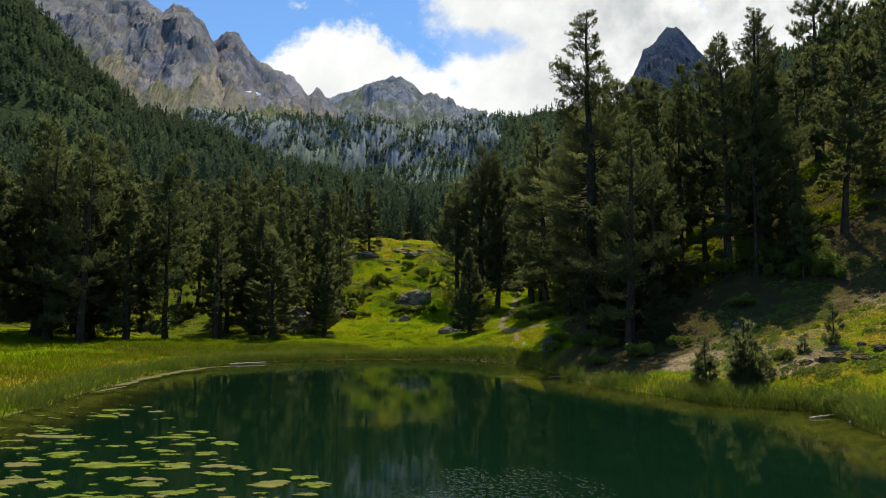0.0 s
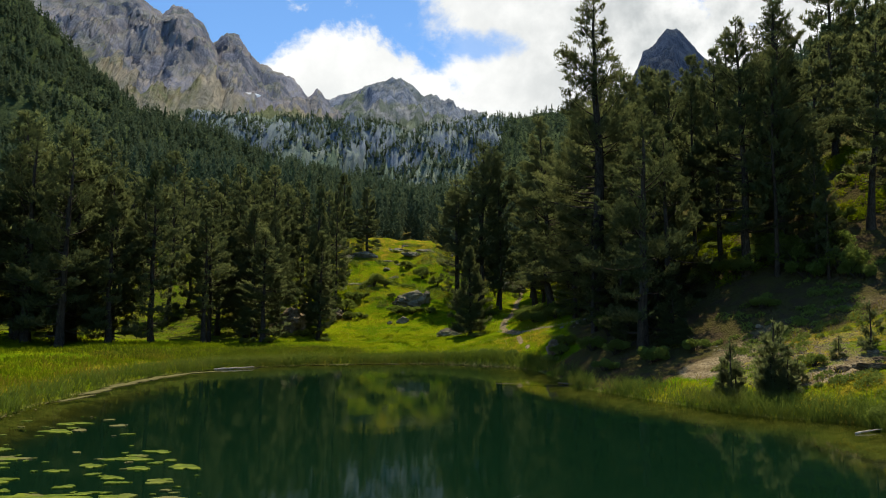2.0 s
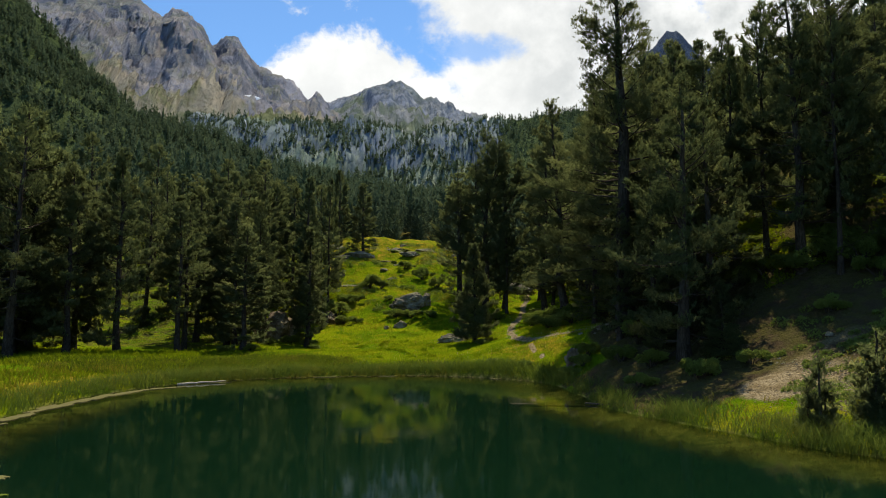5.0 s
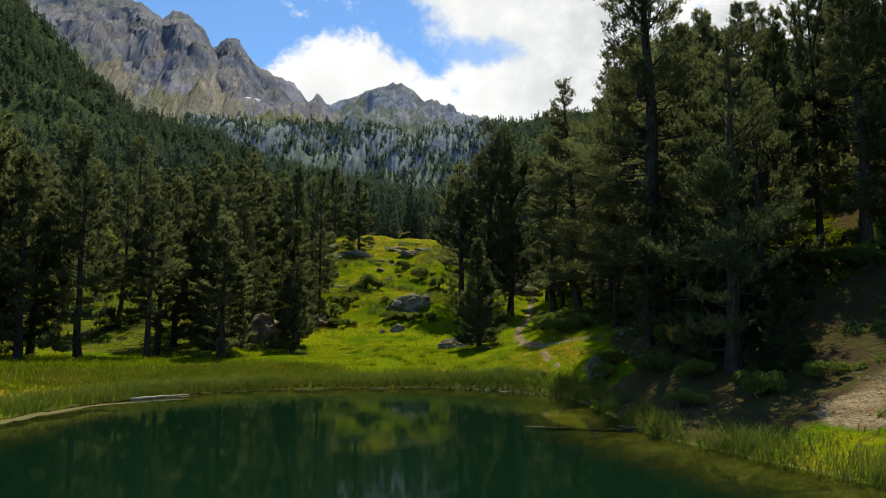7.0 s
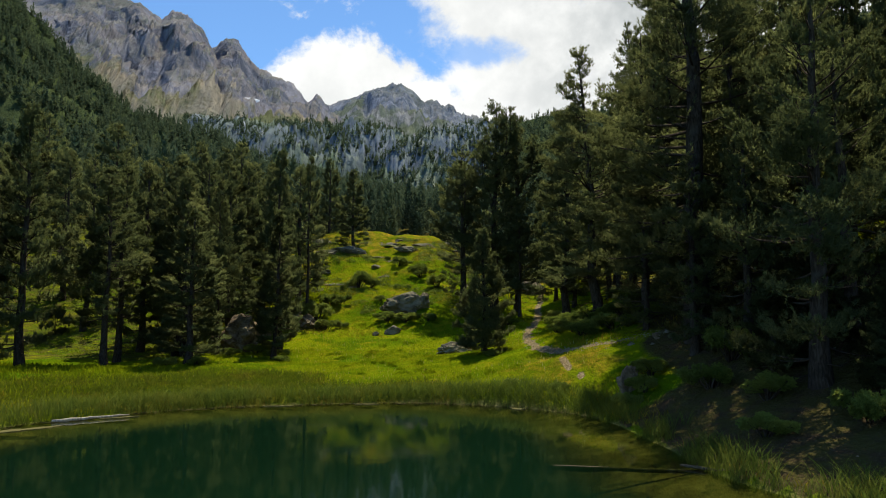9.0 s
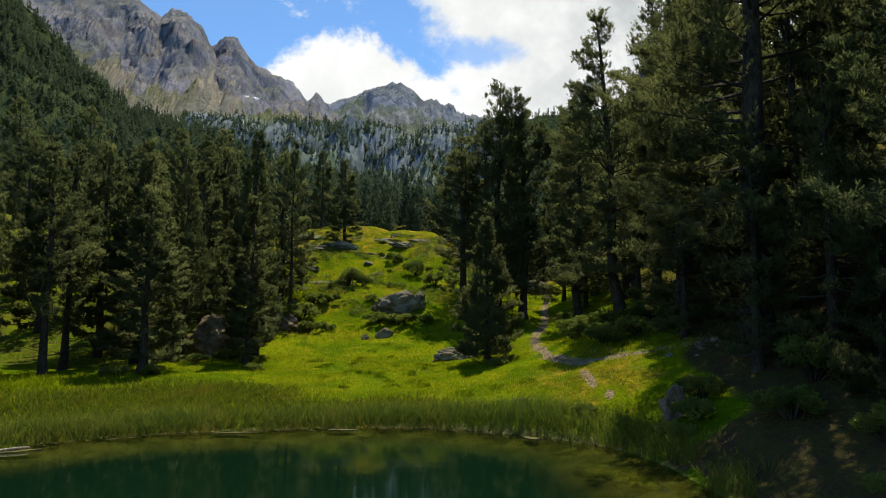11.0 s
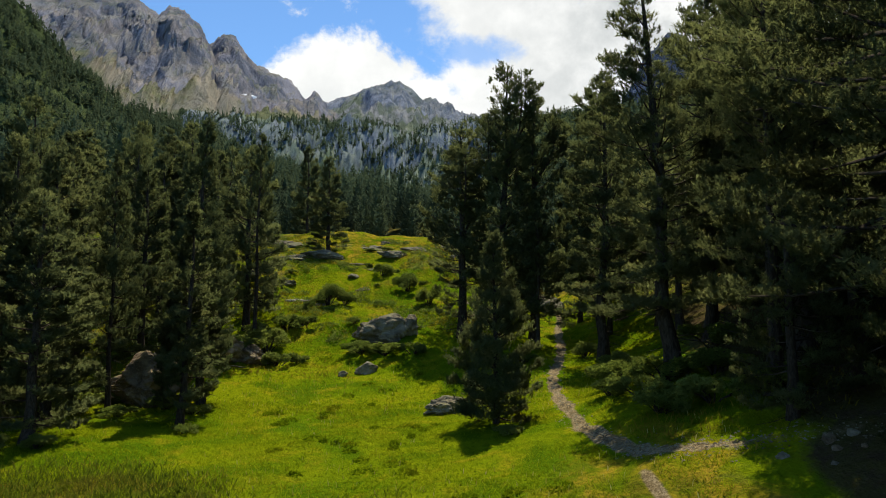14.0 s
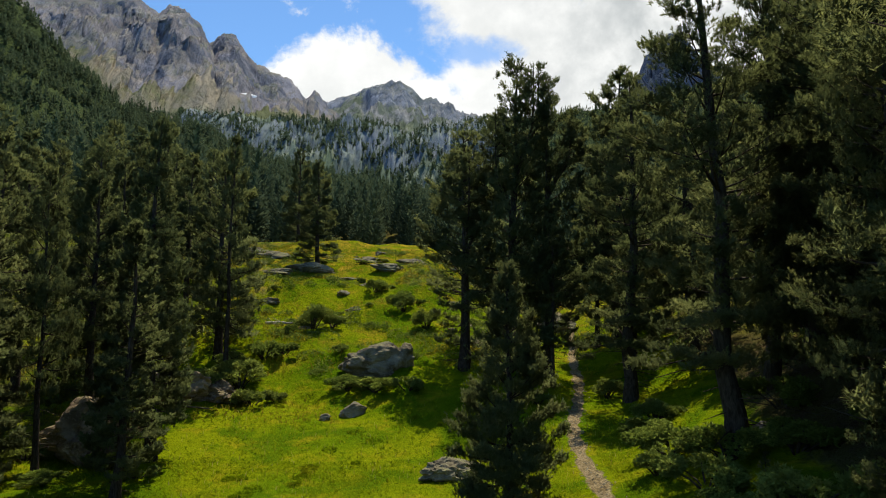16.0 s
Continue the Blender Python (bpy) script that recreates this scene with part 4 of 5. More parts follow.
plant("forest", -9.3, 63.8, 14.2, "slim bare-trunked pine at the foot of the knoll", 75, 0.62)
plant("forest", -20.0, 78.0, 18.3, FOREST_LABEL, 20)
plant("full", -20.5, 74.5, 17.0, FULL_LABEL, 110)
plant("full", -26.0, 84.0, 19.2, FULL_LABEL, 230)
plant("full", -21.0, 86.0, 19.0, FULL_LABEL, 290)
plant("forest", -30.0, 86.0, 19.0, FOREST_LABEL, 330)
plant("full", -14.0, 103.0, 23.2, FULL_LABEL, 350)
plant("forest", -15.5, 57.0, 12.4, FOREST_LABEL, 205)
plant("forest", -17.5, 62.0, 13.8, FOREST_LABEL, 215)
plant("full", -14.5, 66.5, 14.5, FULL_LABEL, 245)
plant("forest", -27.5, 52.0, 14.5, FOREST_LABEL, 265)


def fill_wood(count, seed, box, tops, apart, group):
    """More forest pines in the depth of a wood, where they stand in no one's light."""
    r = random.Random(seed)
    done = []
    tries = 0
    while len(done) < count and tries < 4000:
        tries += 1
        x, y = r.uniform(box[0], box[1]), r.uniform(box[2], box[3])
        if all((x - a) ** 2 + (y - b) ** 2 > apart**2 for a, b in done):
            done.append((x, y))
            kind = r.choice(["deep", "deep", "deepfull"])
            plant(kind, x, y, hz(x, y) + r.uniform(*tops), FOREST_LABEL, r.uniform(0, 360), r.uniform(0.9, 1.15), group=group)


plant("deepfull", -10.4, 66.4, 14.2, FULL_LABEL, 80, 1.1)
plant("full", -13.4, 52.4, 10.6, FULL_LABEL, 44)
plant("woods", -12.5, 54.9, 10.6, "thin pine with a bare foot beside the brown boulder", 144, 0.62)
plant("full", -13.6, 60.6, 11.8, FULL_LABEL, 14)
plant("forest", -15.6, 48.2, 10.0, FOREST_LABEL, 244)
plant("full", -19.8, 43.4, 11.0, FULL_LABEL, 300)
plant("full", -26.5, 40.0, 12.5, FULL_LABEL, 350)
plant("forest", -22.8, 45.0, 12.0, FOREST_LABEL, 35)
plant("forest", -16.2, 50.5, 10.5, FOREST_LABEL, 85)
plant("full", -14.4, 53.5, 10.5, FULL_LABEL, 165)
plant("full", -17.2, 55.5, 12.0, FULL_LABEL, 265)
plant("full", -14.6, 65.0, 13.4, FULL_LABEL, 10)
plant("full", -13.8, 70.5, 15.0, FULL_LABEL, 200)
plant("deepfull", -18.5, 70.0, 15.5, FULL_LABEL, 70)
plant("deepfull", -16.5, 75.5, 16.5, FULL_LABEL, 20)
plant("deepfull", -17.0, 84.0, 18.5, FULL_LABEL, 20)
fill_wood(18, 3, (17, 36, 49, 78), (11, 15), 3.4, "pines of the eastern wood")
fill_wood(5, 4, (29, 40, 36, 46), (11, 14), 3.0, "pines of the eastern wood")
fill_wood(26, 5, (-46, -19, 50, 86), (9, 12.5), 3.4, "pines of the western wood")
fill_wood(7, 6, (-38, -25.5, 38, 50), (10, 13), 3.4, "pines of the western wood")
# young pines on the gravelly bank
plant("sapling", 9.05, 22.9, 2.1, "small dense young pine in the shore grass", 10, 0.9)
plant("sapling", 10.2, 22.5, 2.7, "bushy young pine on the gravel bank", 100, 1.2)
plant("sapling", 10.6, 22.9, 2.3, "bushy young pine on the gravel bank", 200, 1.1)
for i, (x, y, top) in enumerate([(9.95, 22.2, 1.7), (10.45, 22.2, 1.6), (9.3, 23.15, 1.5), (10.95, 22.6, 1.6), (8.85, 23.1, 1.35), (10.25, 22.95, 1.9)]):
    plant("sapling", x, y, top, "bushy young pine on the gravel bank", 77 * i, 1.1)
plant("sapling", 13.7, 23.4, 3.35, "small young pine on the dry slope", 300, 0.9)
plant("sapling", 12.85, 23.7, 2.25, "knee-high pine seedling on the dry slope", 50, 1.0)
plant("sapling", 7.6, 47.4, 3.2, "small young pine beside the path", 150, 0.7)
for model in PINES.values():
    for o in [*model.children, model]:
        bpy.data.objects.remove(o)


# ---- rocks ----
def boulder(name, label, x, y, size, seed, mat=ROCK, turn=0.0, sink=0.25, tilt=0.0, jag=0.35, bites=5, wedge=0.0):
    """A rock with broken, flattened sides."""
    r = random.Random(seed)
    bm = bmesh.new()
    bmesh.ops.create_icosphere(bm, subdivisions=5 if size[0] > 1.5 else 4 if size[0] > 0.5 else 3 if size[0] > 0.25 else 2, radius=1.0)
    cuts = [(Vector((r.gauss(0, 1), r.gauss(0, 1), r.gauss(0, 0.7))).normalized(), r.uniform(0.55, 0.85)) for _ in range(bites + 4)]
    off = Vector((r.uniform(-50, 50), r.uniform(-50, 50), 0))
    for v in bm.verts:
        p = v.co.copy()
        for n, d in cuts:
            over = p.dot(n) - d
            if over > 0:
                p -= n * over * 0.92
        p += v.co * (noise.fractal(p * 1.6 + off, 0.9, 2.1, 5) * 0.16 * jag / 0.35 + noise.noise(p * 7 + off) * 0.02)
        p.z *= 1 + wedge * p.x
        v.co = Vector((p.x * size[0], p.y * size[1], p.z * size[2])) * 0.62
    ob = part(name, bm, mat, None)
    for f in ob.data.polygons:
        f.use_smooth = False
    ob.matrix_world = pose(x, y, hz(x, y) + size[2] * (0.5 - sink), tilt, 0, turn)
    return tagged(ob, label, "rock")


boulder("boulder", "large pale grey granite boulder in the grass", -2.75, 64.6, (2.9, 1.9, 1.55), 4, turn=8, sink=0.38, jag=0.6, bites=7, wedge=0.18)
boulder("boulder", "cracked block of granite leaning on the large boulder", -1.15, 64.9, (1.0, 1.1, 1.3), 6, turn=30, sink=0.3)
boulder("stone", "small pale stone lying in the meadow", -3.1, 61.0, (1.0, 0.7, 0.6), 9, turn=20, sink=0.3)
boulder("boulder", "brown slanting schist boulder under the pines", -11.6, 56.4, (2.8, 2.0, 2.3), 14, BROWN_ROCK, 12, 0.2, 0, 0.7, 9, 0.55)
boulder("stone", "flat-topped grey rock beneath the young pine", 0.9, 54.0, (1.8, 1.0, 0.7), 17, turn=5, sink=0.3, jag=0.55, bites=8)
boulder("stone", "pale grey stone under the pines of the shaded shore", 9.6, 34.4, (0.7, 0.5, 0.5), 41, turn=15, sink=0.3, jag=0.6)
boulder("stone", "dark pointed stone beside the shore", 5.95, 37.3, (0.72, 0.58, 0.95), 27, BROWN_ROCK, turn=30, sink=0.25, tilt=12, jag=0.9, bites=10)
boulder("boulder", "dark brown ledge of rock in the shade under the pines", -10.4, 61.6, (2.6, 1.5, 1.5), 33, BROWN_ROCK, 15, 0.3, 10, 0.8, 9)
boulder("boulder", "dark brown ledge of rock in the shade under the pines", -8.9, 62.4, (1.8, 1.2, 0.9), 35, BROWN_ROCK, -20, 0.3, -8, 0.8, 9)
boulder("boulder", "grey boulder beside the upper path", 8.3, 79.0, (2.6, 1.6, 1.4), 29, turn=-10, sink=0.3)


for i, (x, y, a, c, h) in enumerate([(13.0, 22.15, 0.9, 0.3, 0.28), (13.7, 21.8, 0.8, 0.35, 0.26), (12.4, 22.7, 0.5, 0.3, 0.18), (14.5, 22.1, 0.6, 0.3, 0.22), (13.4, 22.5, 0.4, 0.3, 0.2)]):
    boulder("outcrop", "dark broken edge of earth and stone on the eroded bank", x, y, (a, c, h), 60 + i, EARTH, -20 + 8 * i, 0.42, 10, 0.9, 8)


# ---- grass ----
def blades(name, label, x, y, tall, wide, lean, mat, seed, category="grass", z=None):
    """Single bent blades standing on the ground, as one mass."""
    r = np.random.RandomState(seed)
    n = len(x)
    z = height(x, y) if z is None else z
    az = r.rand(n) * 6.28
    side = np.stack([np.cos(az), np.sin(az), 0 * az], 1)
    way = r.rand(n) * 6.28
    tip = np.stack([np.cos(way) * lean, np.sin(way) * lean, np.ones(n)], 1) * (0.6 + 0.4 * r.rand(n))[:, None]
    p = np.stack([x, y, z - 0.02], 1)
    h, w = tall[:, None], wide[:, None]
    mid = p + tip * h * [0.35, 0.35, 0.6]
    v = np.stack([p - side * w / 2, p + side * w / 2, mid + side * w * 0.38, p + tip * h, mid - side * w * 0.38], 1).reshape(-1, 3)
    k0 = np.arange(n) * 5
    me_f = np.concatenate([np.stack([k0, k0 + 1, k0 + 2], 1), np.stack([k0, k0 + 2, k0 + 4], 1), np.stack([k0 + 4, k0 + 2, k0 + 3], 1)])
    return tagged(mesh_object(name, v, me_f, mat), label, category, kind="stuff")


def meadow_places(count, seed, box, keep):
    r = np.random.RandomState(seed)
    x, y = box[0] + (box[1] - box[0]) * r.rand(count), box[2] + (box[3] - box[2]) * r.rand(count)
    d = bank(x, y)
    ok = (d > 0.15) & (np.minimum(line_distance(x, y, TRAIL) / 0.4, line_distance(x, y, SPUR) / 0.25) > 1) & keep(x, y, r) & ~((x > 6.2) & (y > 27.5) & (y < 41.6))
    return x[ok], y[ok], d[ok]


gx1, gy1, _ = meadow_places(125000, 31, (-15, 8, 37, 56), lambda x, y, r: grid_noise(x, y, 2.2, 9) + r.rand(len(x)) > 0.1)
rr = np.random.RandomState(41)
blades("meadow_grass", "short bright green meadow grass", gx1, gy1, 0.04 + 0.13 * rr.rand(len(gx1)) ** 2, 0.014 + 0.016 * rr.rand(len(gx1)), 1.2, GRASS, 42)
gx7, gy7, gd7 = meadow_places(75000, 37, (-19, 6, 36, 48), lambda x, y, r: bank(x, y) - 3.2 * step(-3, -8, x) < (2.6 + 2.2 * r.rand(len(x)) + 1.6 * grid_noise(x, y, 2.4, 9)) * (0.35 + 0.65 * step(3, -2, x)))
blades("shore_sedge", "dark green and brownish sedge between lake and meadow", gx7, gy7, 0.12 + 0.22 * rr.rand(len(gx7)), 0.014 + 0.014 * rr.rand(len(gx7)), 0.7, SEDGE, 48)
gx3, gy3, _ = meadow_places(42000, 33, (-27, -11.5, 13, 47), lambda x, y, r: grid_noise(x, y, 2.4, 9) + r.rand(len(x)) > 0.1)
blades("western_grass", "long sunlit grass between lake and wood", gx3, gy3, 0.14 + 0.2 * rr.rand(len(gx3)), 0.022 + 0.02 * rr.rand(len(gx3)), 0.5, GRASS, 44)
gx5, gy5, _ = meadow_places(36000, 35, (-20, 6, 22, 45), lambda x, y, r: (grid_noise(x, y, 1.9, 19) + r.rand(len(x)) > 0.45) & (bank(x, y) < 5.5) & (bank(x, y) > 0.6) & (x < 0) & (y < 38))
blades("dry_grass", "yellow-brown dry stems among the shore grass", gx5, gy5, 0.2 + 0.25 * rr.rand(len(gx5)), 0.012 + 0.012 * rr.rand(len(gx5)), 0.45, DRY, 46)
gx4, gy4, _ = meadow_places(16000, 34, (5, 22, 14, 46), lambda x, y, r: grid_noise(x, y, 1.6, 9) * 1.3 + r.rand(len(x)) > 0.55)
blades("bank_grass", "dry yellow-green grass tufts on the gravel bank", gx4, gy4, 0.10 + 0.2 * rr.rand(len(gx4)), 0.02 + 0.02 * rr.rand(len(gx4)), 0.6, DRY, 45)
gx6, gy6, _ = meadow_places(34000, 36, (-20, 8, 60, 92), lambda x, y, r: grid_noise(x, y, 2.6, 29) + r.rand(len(x)) > 0.7)
blades("knoll_dry_grass", "yellow-brown dry grass over the knoll", gx6, gy6, 0.08 + 0.2 * rr.rand(len(gx6)), 0.03 + 0.03 * rr.rand(len(gx6)), 0.8, DRY, 47)
gx2, gy2, _ = meadow_places(45000, 32, (-24, 12, 54, 90), lambda x, y, r: grid_noise(x, y, 2.8, 9) + r.rand(len(x)) > 0.25)
blades("hill_grass", "yellowing green grass on the knoll", gx2, gy2, 0.06 + 0.16 * rr.rand(len(gx2)), 0.025 + 0.03 * rr.rand(len(gx2)), 1.0, GRASS, 43)


def reed_places(count, seed, wide):
    r = np.random.RandomState(seed)
    i = r.randint(0, len(SHORE), count)
    t = r.rand(count)[:, None]
    p = SHORE[i] * (1 - t) + np.roll(SHORE, -1, 0)[i] * t
    p = p + r.normal(size=(count, 2)) * wide
    d = bank(p[:, 0], p[:, 1])
    ok = (d > -0.12) & (p[:, 1] > 12) & (grid_noise(p[:, 0], p[:, 1], 1.3, 14) + r.rand(count) * 1.4 > 0.15)
    # only scattered clumps below the shaded bank
    shaded = step(4.0, 4.8, p[:, 0]) * step(25.0, 27.5, p[:, 1]) * step(37.0, 35.0, p[:, 1])
    ok &= grid_noise(p[:, 0], p[:, 1], 0.9, 61) - 0.9 * np.abs(d - 0.3) > 1.1 * shaded - 1.2 - (1 - shaded) * 9
    return p[ok, 0], p[ok, 1], d[ok]


rx, ry, rd = reed_places(70000, 51, 0.7)
blades("shore_reeds", "tall green sedge along the water's edge", rx, ry, (0.22 + 0.40 * rr.rand(len(rx))) * step(2.4, 0.2, rd) + 0.10, 0.009 + 0.010 * rr.rand(len(rx)), 0.62, REED, 52, "reeds", np.maximum(height(rx, ry), -0.05))


# ---- floating leaves ----
def pad(x, y, length, wide, seed, turn, mat=PADS, label="yellow-green raft of floating leaves on dark water", group="rafts of floating leaves"):
    """A flat raft of leaves with a lobed edge, just proud of the water."""
    r = random.Random(seed)
    bm = bmesh.new()
    n = 40
    ph = [r.uniform(0, 6.28) for _ in range(6)]
    amp = [r.uniform(0.05, 0.26), r.uniform(0.05, 0.2), r.uniform(0.03, 0.14), r.uniform(0.02, 0.10)]
    rim = []
    for i in range(n):
        a = i * 2 * math.pi / n
        q = 1 + sum(w * math.sin(f * a + p) for w, f, p in zip(amp, (2, 3, 5, 9), ph)) + r.uniform(-0.05, 0.05)
        q *= 1 - 0.45 * math.exp(-(((a - ph[4]) / 0.16) ** 2)) - 0.3 * math.exp(-(((a - ph[5]) / 0.2) ** 2))
        rim.append((0.5 * length * q * math.cos(a), 0.5 * wide * q * math.sin(a)))
    top = [bm.verts.new((a, b, 0.018 + r.uniform(-0.004, 0.004))) for a, b in rim]
    low = [bm.verts.new((a * 1.02, b * 1.02, 0.0)) for a, b in rim]
    mid = bm.verts.new((0, 0, 0.022))
    for i in range(n):
        j = (i + 1) % n
        bm.faces.new((mid, top[i], top[j]))
        bm.faces.new((top[i], low[i], low[j], top[j]))
    ob = part("leaf_raft" if mat is PADS else "straw_mat", bm, mat, None)
    ob.matrix_world = pose(x, y, 0.003, 0, 0, turn)
    return tagged(ob, label, "water plant", group)


RAFTS = [(-2.7, 11.15, 0.91, 0.63), (-3.06, 11.85, 0.3, 0.4), (-2.23, 11.6, 0.6, 0.45), (-3.69, 11.8, 0.48, 0.4), (-5.97, 12.45, 1.49, 0.8), (-6.63, 11.85, 0.51, 0.5), (-7.28, 13.43, 0.97, 0.6), (-7.58, 12.45, 0.85, 0.6), (-8.43, 15.21, 1.5, 0.7),
         (-5.71, 15.21, 0.84, 0.5), (-4.5, 14.56, 0.8, 0.6), (-5.3, 14.44, 0.55, 0.45), (-4.68, 12.45, 0.53, 0.8), (-4.67, 11.08, 0.57, 0.5), (-4.04, 10.63, 0.82, 0.45), (-6.89, 11.22, 0.87, 0.6), (-8.85, 18.17, 0.92, 0.7), (-9.29, 16.28, 0.48, 0.4), (-1.97, 10.53, 0.45, 0.3)]
for i, (x, y, long, wide) in enumerate(RAFTS):
    pad(x, y, long * 0.78, wide * 0.62, i, 8 * math.sin(i * 2.3))
rnd = random.Random(77)
for i in range(270):
    while True:
        x, y = rnd.uniform(-10.6, -1.2), rnd.uniform(10.0, 20.5)
        if x < -1.5 - (y - 10.3) * 0.75 + 0.6 * rnd.random() and rnd.random() < 1.15 - (y - 10) * 0.075:
            break
    s = rnd.choice([0.06, 0.08, 0.1, 0.12, 0.15, 0.2, 0.25, 0.3, 0.4])
    pad(x, y, s * rnd.uniform(0.8, 1.5), s * rnd.uniform(0.4, 0.85), 100 + i, rnd.uniform(-20, 20))
for i, (x, y, long, wide, turn) in enumerate([(-11.75, 26.0, 1.9, 0.30, 84), (-11.9, 28.0, 2.2, 0.36, 88), (-11.75, 30.2, 2.4, 0.42, 92), (-11.3, 32.2, 2.0, 0.40, 75), (-10.7, 33.6, 1.4, 0.30, 55), (-11.5, 24.2, 1.3, 0.22, 80), (-9.2, 35.9, 0.9, 0.16, 35), (-5.2, 38.6, 0.8, 0.14, 15), (-2.4, 39.2, 0.7, 0.13, 10), (2.6, 38.2, 0.5, 0.2, -30)]):
    pad(x, y, long * 1.1, wide * 1.3, 500 + i, turn, STRAW, "pale mat of dead straw floating along the reeds", "straw mats along the shore")


# ---- shrubs ----
def shrub(name, seed, wide, tall, leaf=1.0, count=420, mat=SHRUB):
    """A low bush: forked stems under a lumpy mass of small leaves."""
    rng = np.random.RandomState(seed)
    root = new(name)
    sv, sf, base = [], [], 0
    lumps = []
    for q in range(13):
        az, r = rng.rand() * 6.28, wide * 0.5 * math.sqrt(rng.rand())
        top = np.array([r * math.cos(az), r * math.sin(az), tall * (0.45 + 0.45 * rng.rand()) * (1 - 0.5 * (r / wide))])
        base = tube([[0, 0, -0.1], top * [0.45, 0.45, 0.5] + rng.normal(size=3) * 0.03, top], [0.02, 0.014, 0.006], 4, sv, sf, base)
        lumps.append(top)
    mesh_object("stem", np.concatenate(sv), np.concatenate(sf), BARK, root, True)
    at = np.array(lumps)[rng.randint(0, 13, count)]
    d = rng.normal(size=(count, 3))
    d /= np.linalg.norm(d, axis=1, keepdims=True)
    at = at + d * [wide * 0.17, wide * 0.17, tall * 0.24] * (0.55 + 0.45 * rng.rand(count, 1))
    at[:, 2] = np.maximum(at[:, 2], 0.03)
    v = tufts(at, d * 0.7 + [0, 0, 0.6], 0.10 * leaf, 0.06 * leaf, 7, rng, 0.4, 1.0)
    mesh_object("crown", v, np.arange(len(v)).reshape(-1, 3), mat, root)
    return root


SHRUBS = [shrub("shrub", 61, 1.0, 0.6, 0.5, 1100), shrub("shrub", 62, 1.0, 0.75, 0.5, 1200), shrub("shrub", 63, 1.0, 0.5, 0.6, 950)]


def bush(which, x, y, wide, tall, label, turn=0.0):
    ob = copy_thing(SHRUBS[which], pose(x, y, hz(x, y) - 0.03, 0, 0, turn))
    ob.scale = (wide, wide * 0.85, 0.85 * tall / (0.6, 0.75, 0.5)[which])
    return tagged(ob, label, "shrub", "shrubs in the meadow")


LOW = "low spreading green shrub in the grass"
# under the pines of the bank
bush(0, 15.3, 34.4, 1.9, 1.3, "leafy undergrowth shrub beneath the pines of the bank", 0)
bush(1, 16.1, 32.5, 2.2, 1.6, "leafy undergrowth shrub beneath the pines of the bank", 53)
bush(2, 16.1, 31.5, 1.5, 1.0, "leafy undergrowth shrub beneath the pines of the bank", 106)
bush(1, 14.5, 34.0, 1.8, 1.0, "leafy undergrowth shrub beneath the pines of the bank", 159)
bush(0, 17.2, 30.6, 2.0, 1.5, "leafy undergrowth shrub beneath the pines of the bank", 212)
bush(2, 13.7, 35.2, 1.8, 1.1, "leafy undergrowth shrub beneath the pines of the bank", 265)
bush(0, 16.1, 34.3, 2.2, 1.5, "leafy undergrowth shrub beneath the pines of the bank", 318)
bush(1, 17.6, 32.4, 2.2, 1.4, "leafy undergrowth shrub beneath the pines of the bank", 11)
bush(0, 12.6, 35.8, 1.9, 1.1, "leafy undergrowth shrub beneath the pines of the bank", 64)
bush(2, 17.5, 30.1, 1.3, 0.8, "leafy undergrowth shrub beneath the pines of the bank", 117)
bush(0, 13.6, 30.5, 1.2, 0.6, "leafy undergrowth shrub beneath the pines of the bank", 170)
# round the large boulder and over the knoll
bush(0, -3.5, 62.9, 1.7, 0.8, "green shrub growing against the grey boulder", 10)
bush(1, -2.3, 62.7, 1.9, 0.8, "green shrub growing against the grey boulder", 70)
bush(2, -0.9, 63.0, 1.5, 0.7, "green shrub growing against the grey boulder", 140)
bush(1, -6.3, 69.5, 1.9, 1.6, "dark upright shrub below the knoll", 30)
bush(0, -5.4, 70.0, 1.2, 0.9, "dark upright shrub below the knoll", 200)
bush(1, -8.4, 63.4, 2.6, 1.5, "dark leafy shrub spreading over the brown ledge", 140)
bush(0, -9.9, 62.4, 2.2, 1.2, "dark leafy shrub spreading over the brown ledge", 220)
bush(2, -7.5, 62.0, 1.6, 0.9, "dark leafy shrub spreading over the brown ledge", 300)
bush(0, -8.1, 66.2, 1.9, 1.0, LOW, 90)
bush(1, -9.3, 65.4, 1.9, 1.1, LOW, 180)
bush(2, -7.2, 66.8, 1.6, 0.8, LOW, 260)
bush(1, -3.6, 76.0, 1.6, 1.0, LOW, 310)
bush(0, -1.6, 73.0, 1.7, 1.4, "dark upright shrub below the knoll", 20)
bush(1, -0.2, 70.0, 1.7, 1.3, "dark upright shrub below the knoll", 75)
bush(2, -6.6, 62.6, 0.9, 0.5, LOW, 45)
bush(0, -4.3, 66.4, 0.8, 0.5, LOW, 15)
rk = random.Random(8)
for i in range(26):
    x, y = rk.uniform(-14, 3.5), rk.uniform(66, 90)
    bush(i % 3, x, y, rk.uniform(0.5, 1.2), rk.uniform(0.25, 0.6), "small heath shrub on the stony knoll", i * 67)
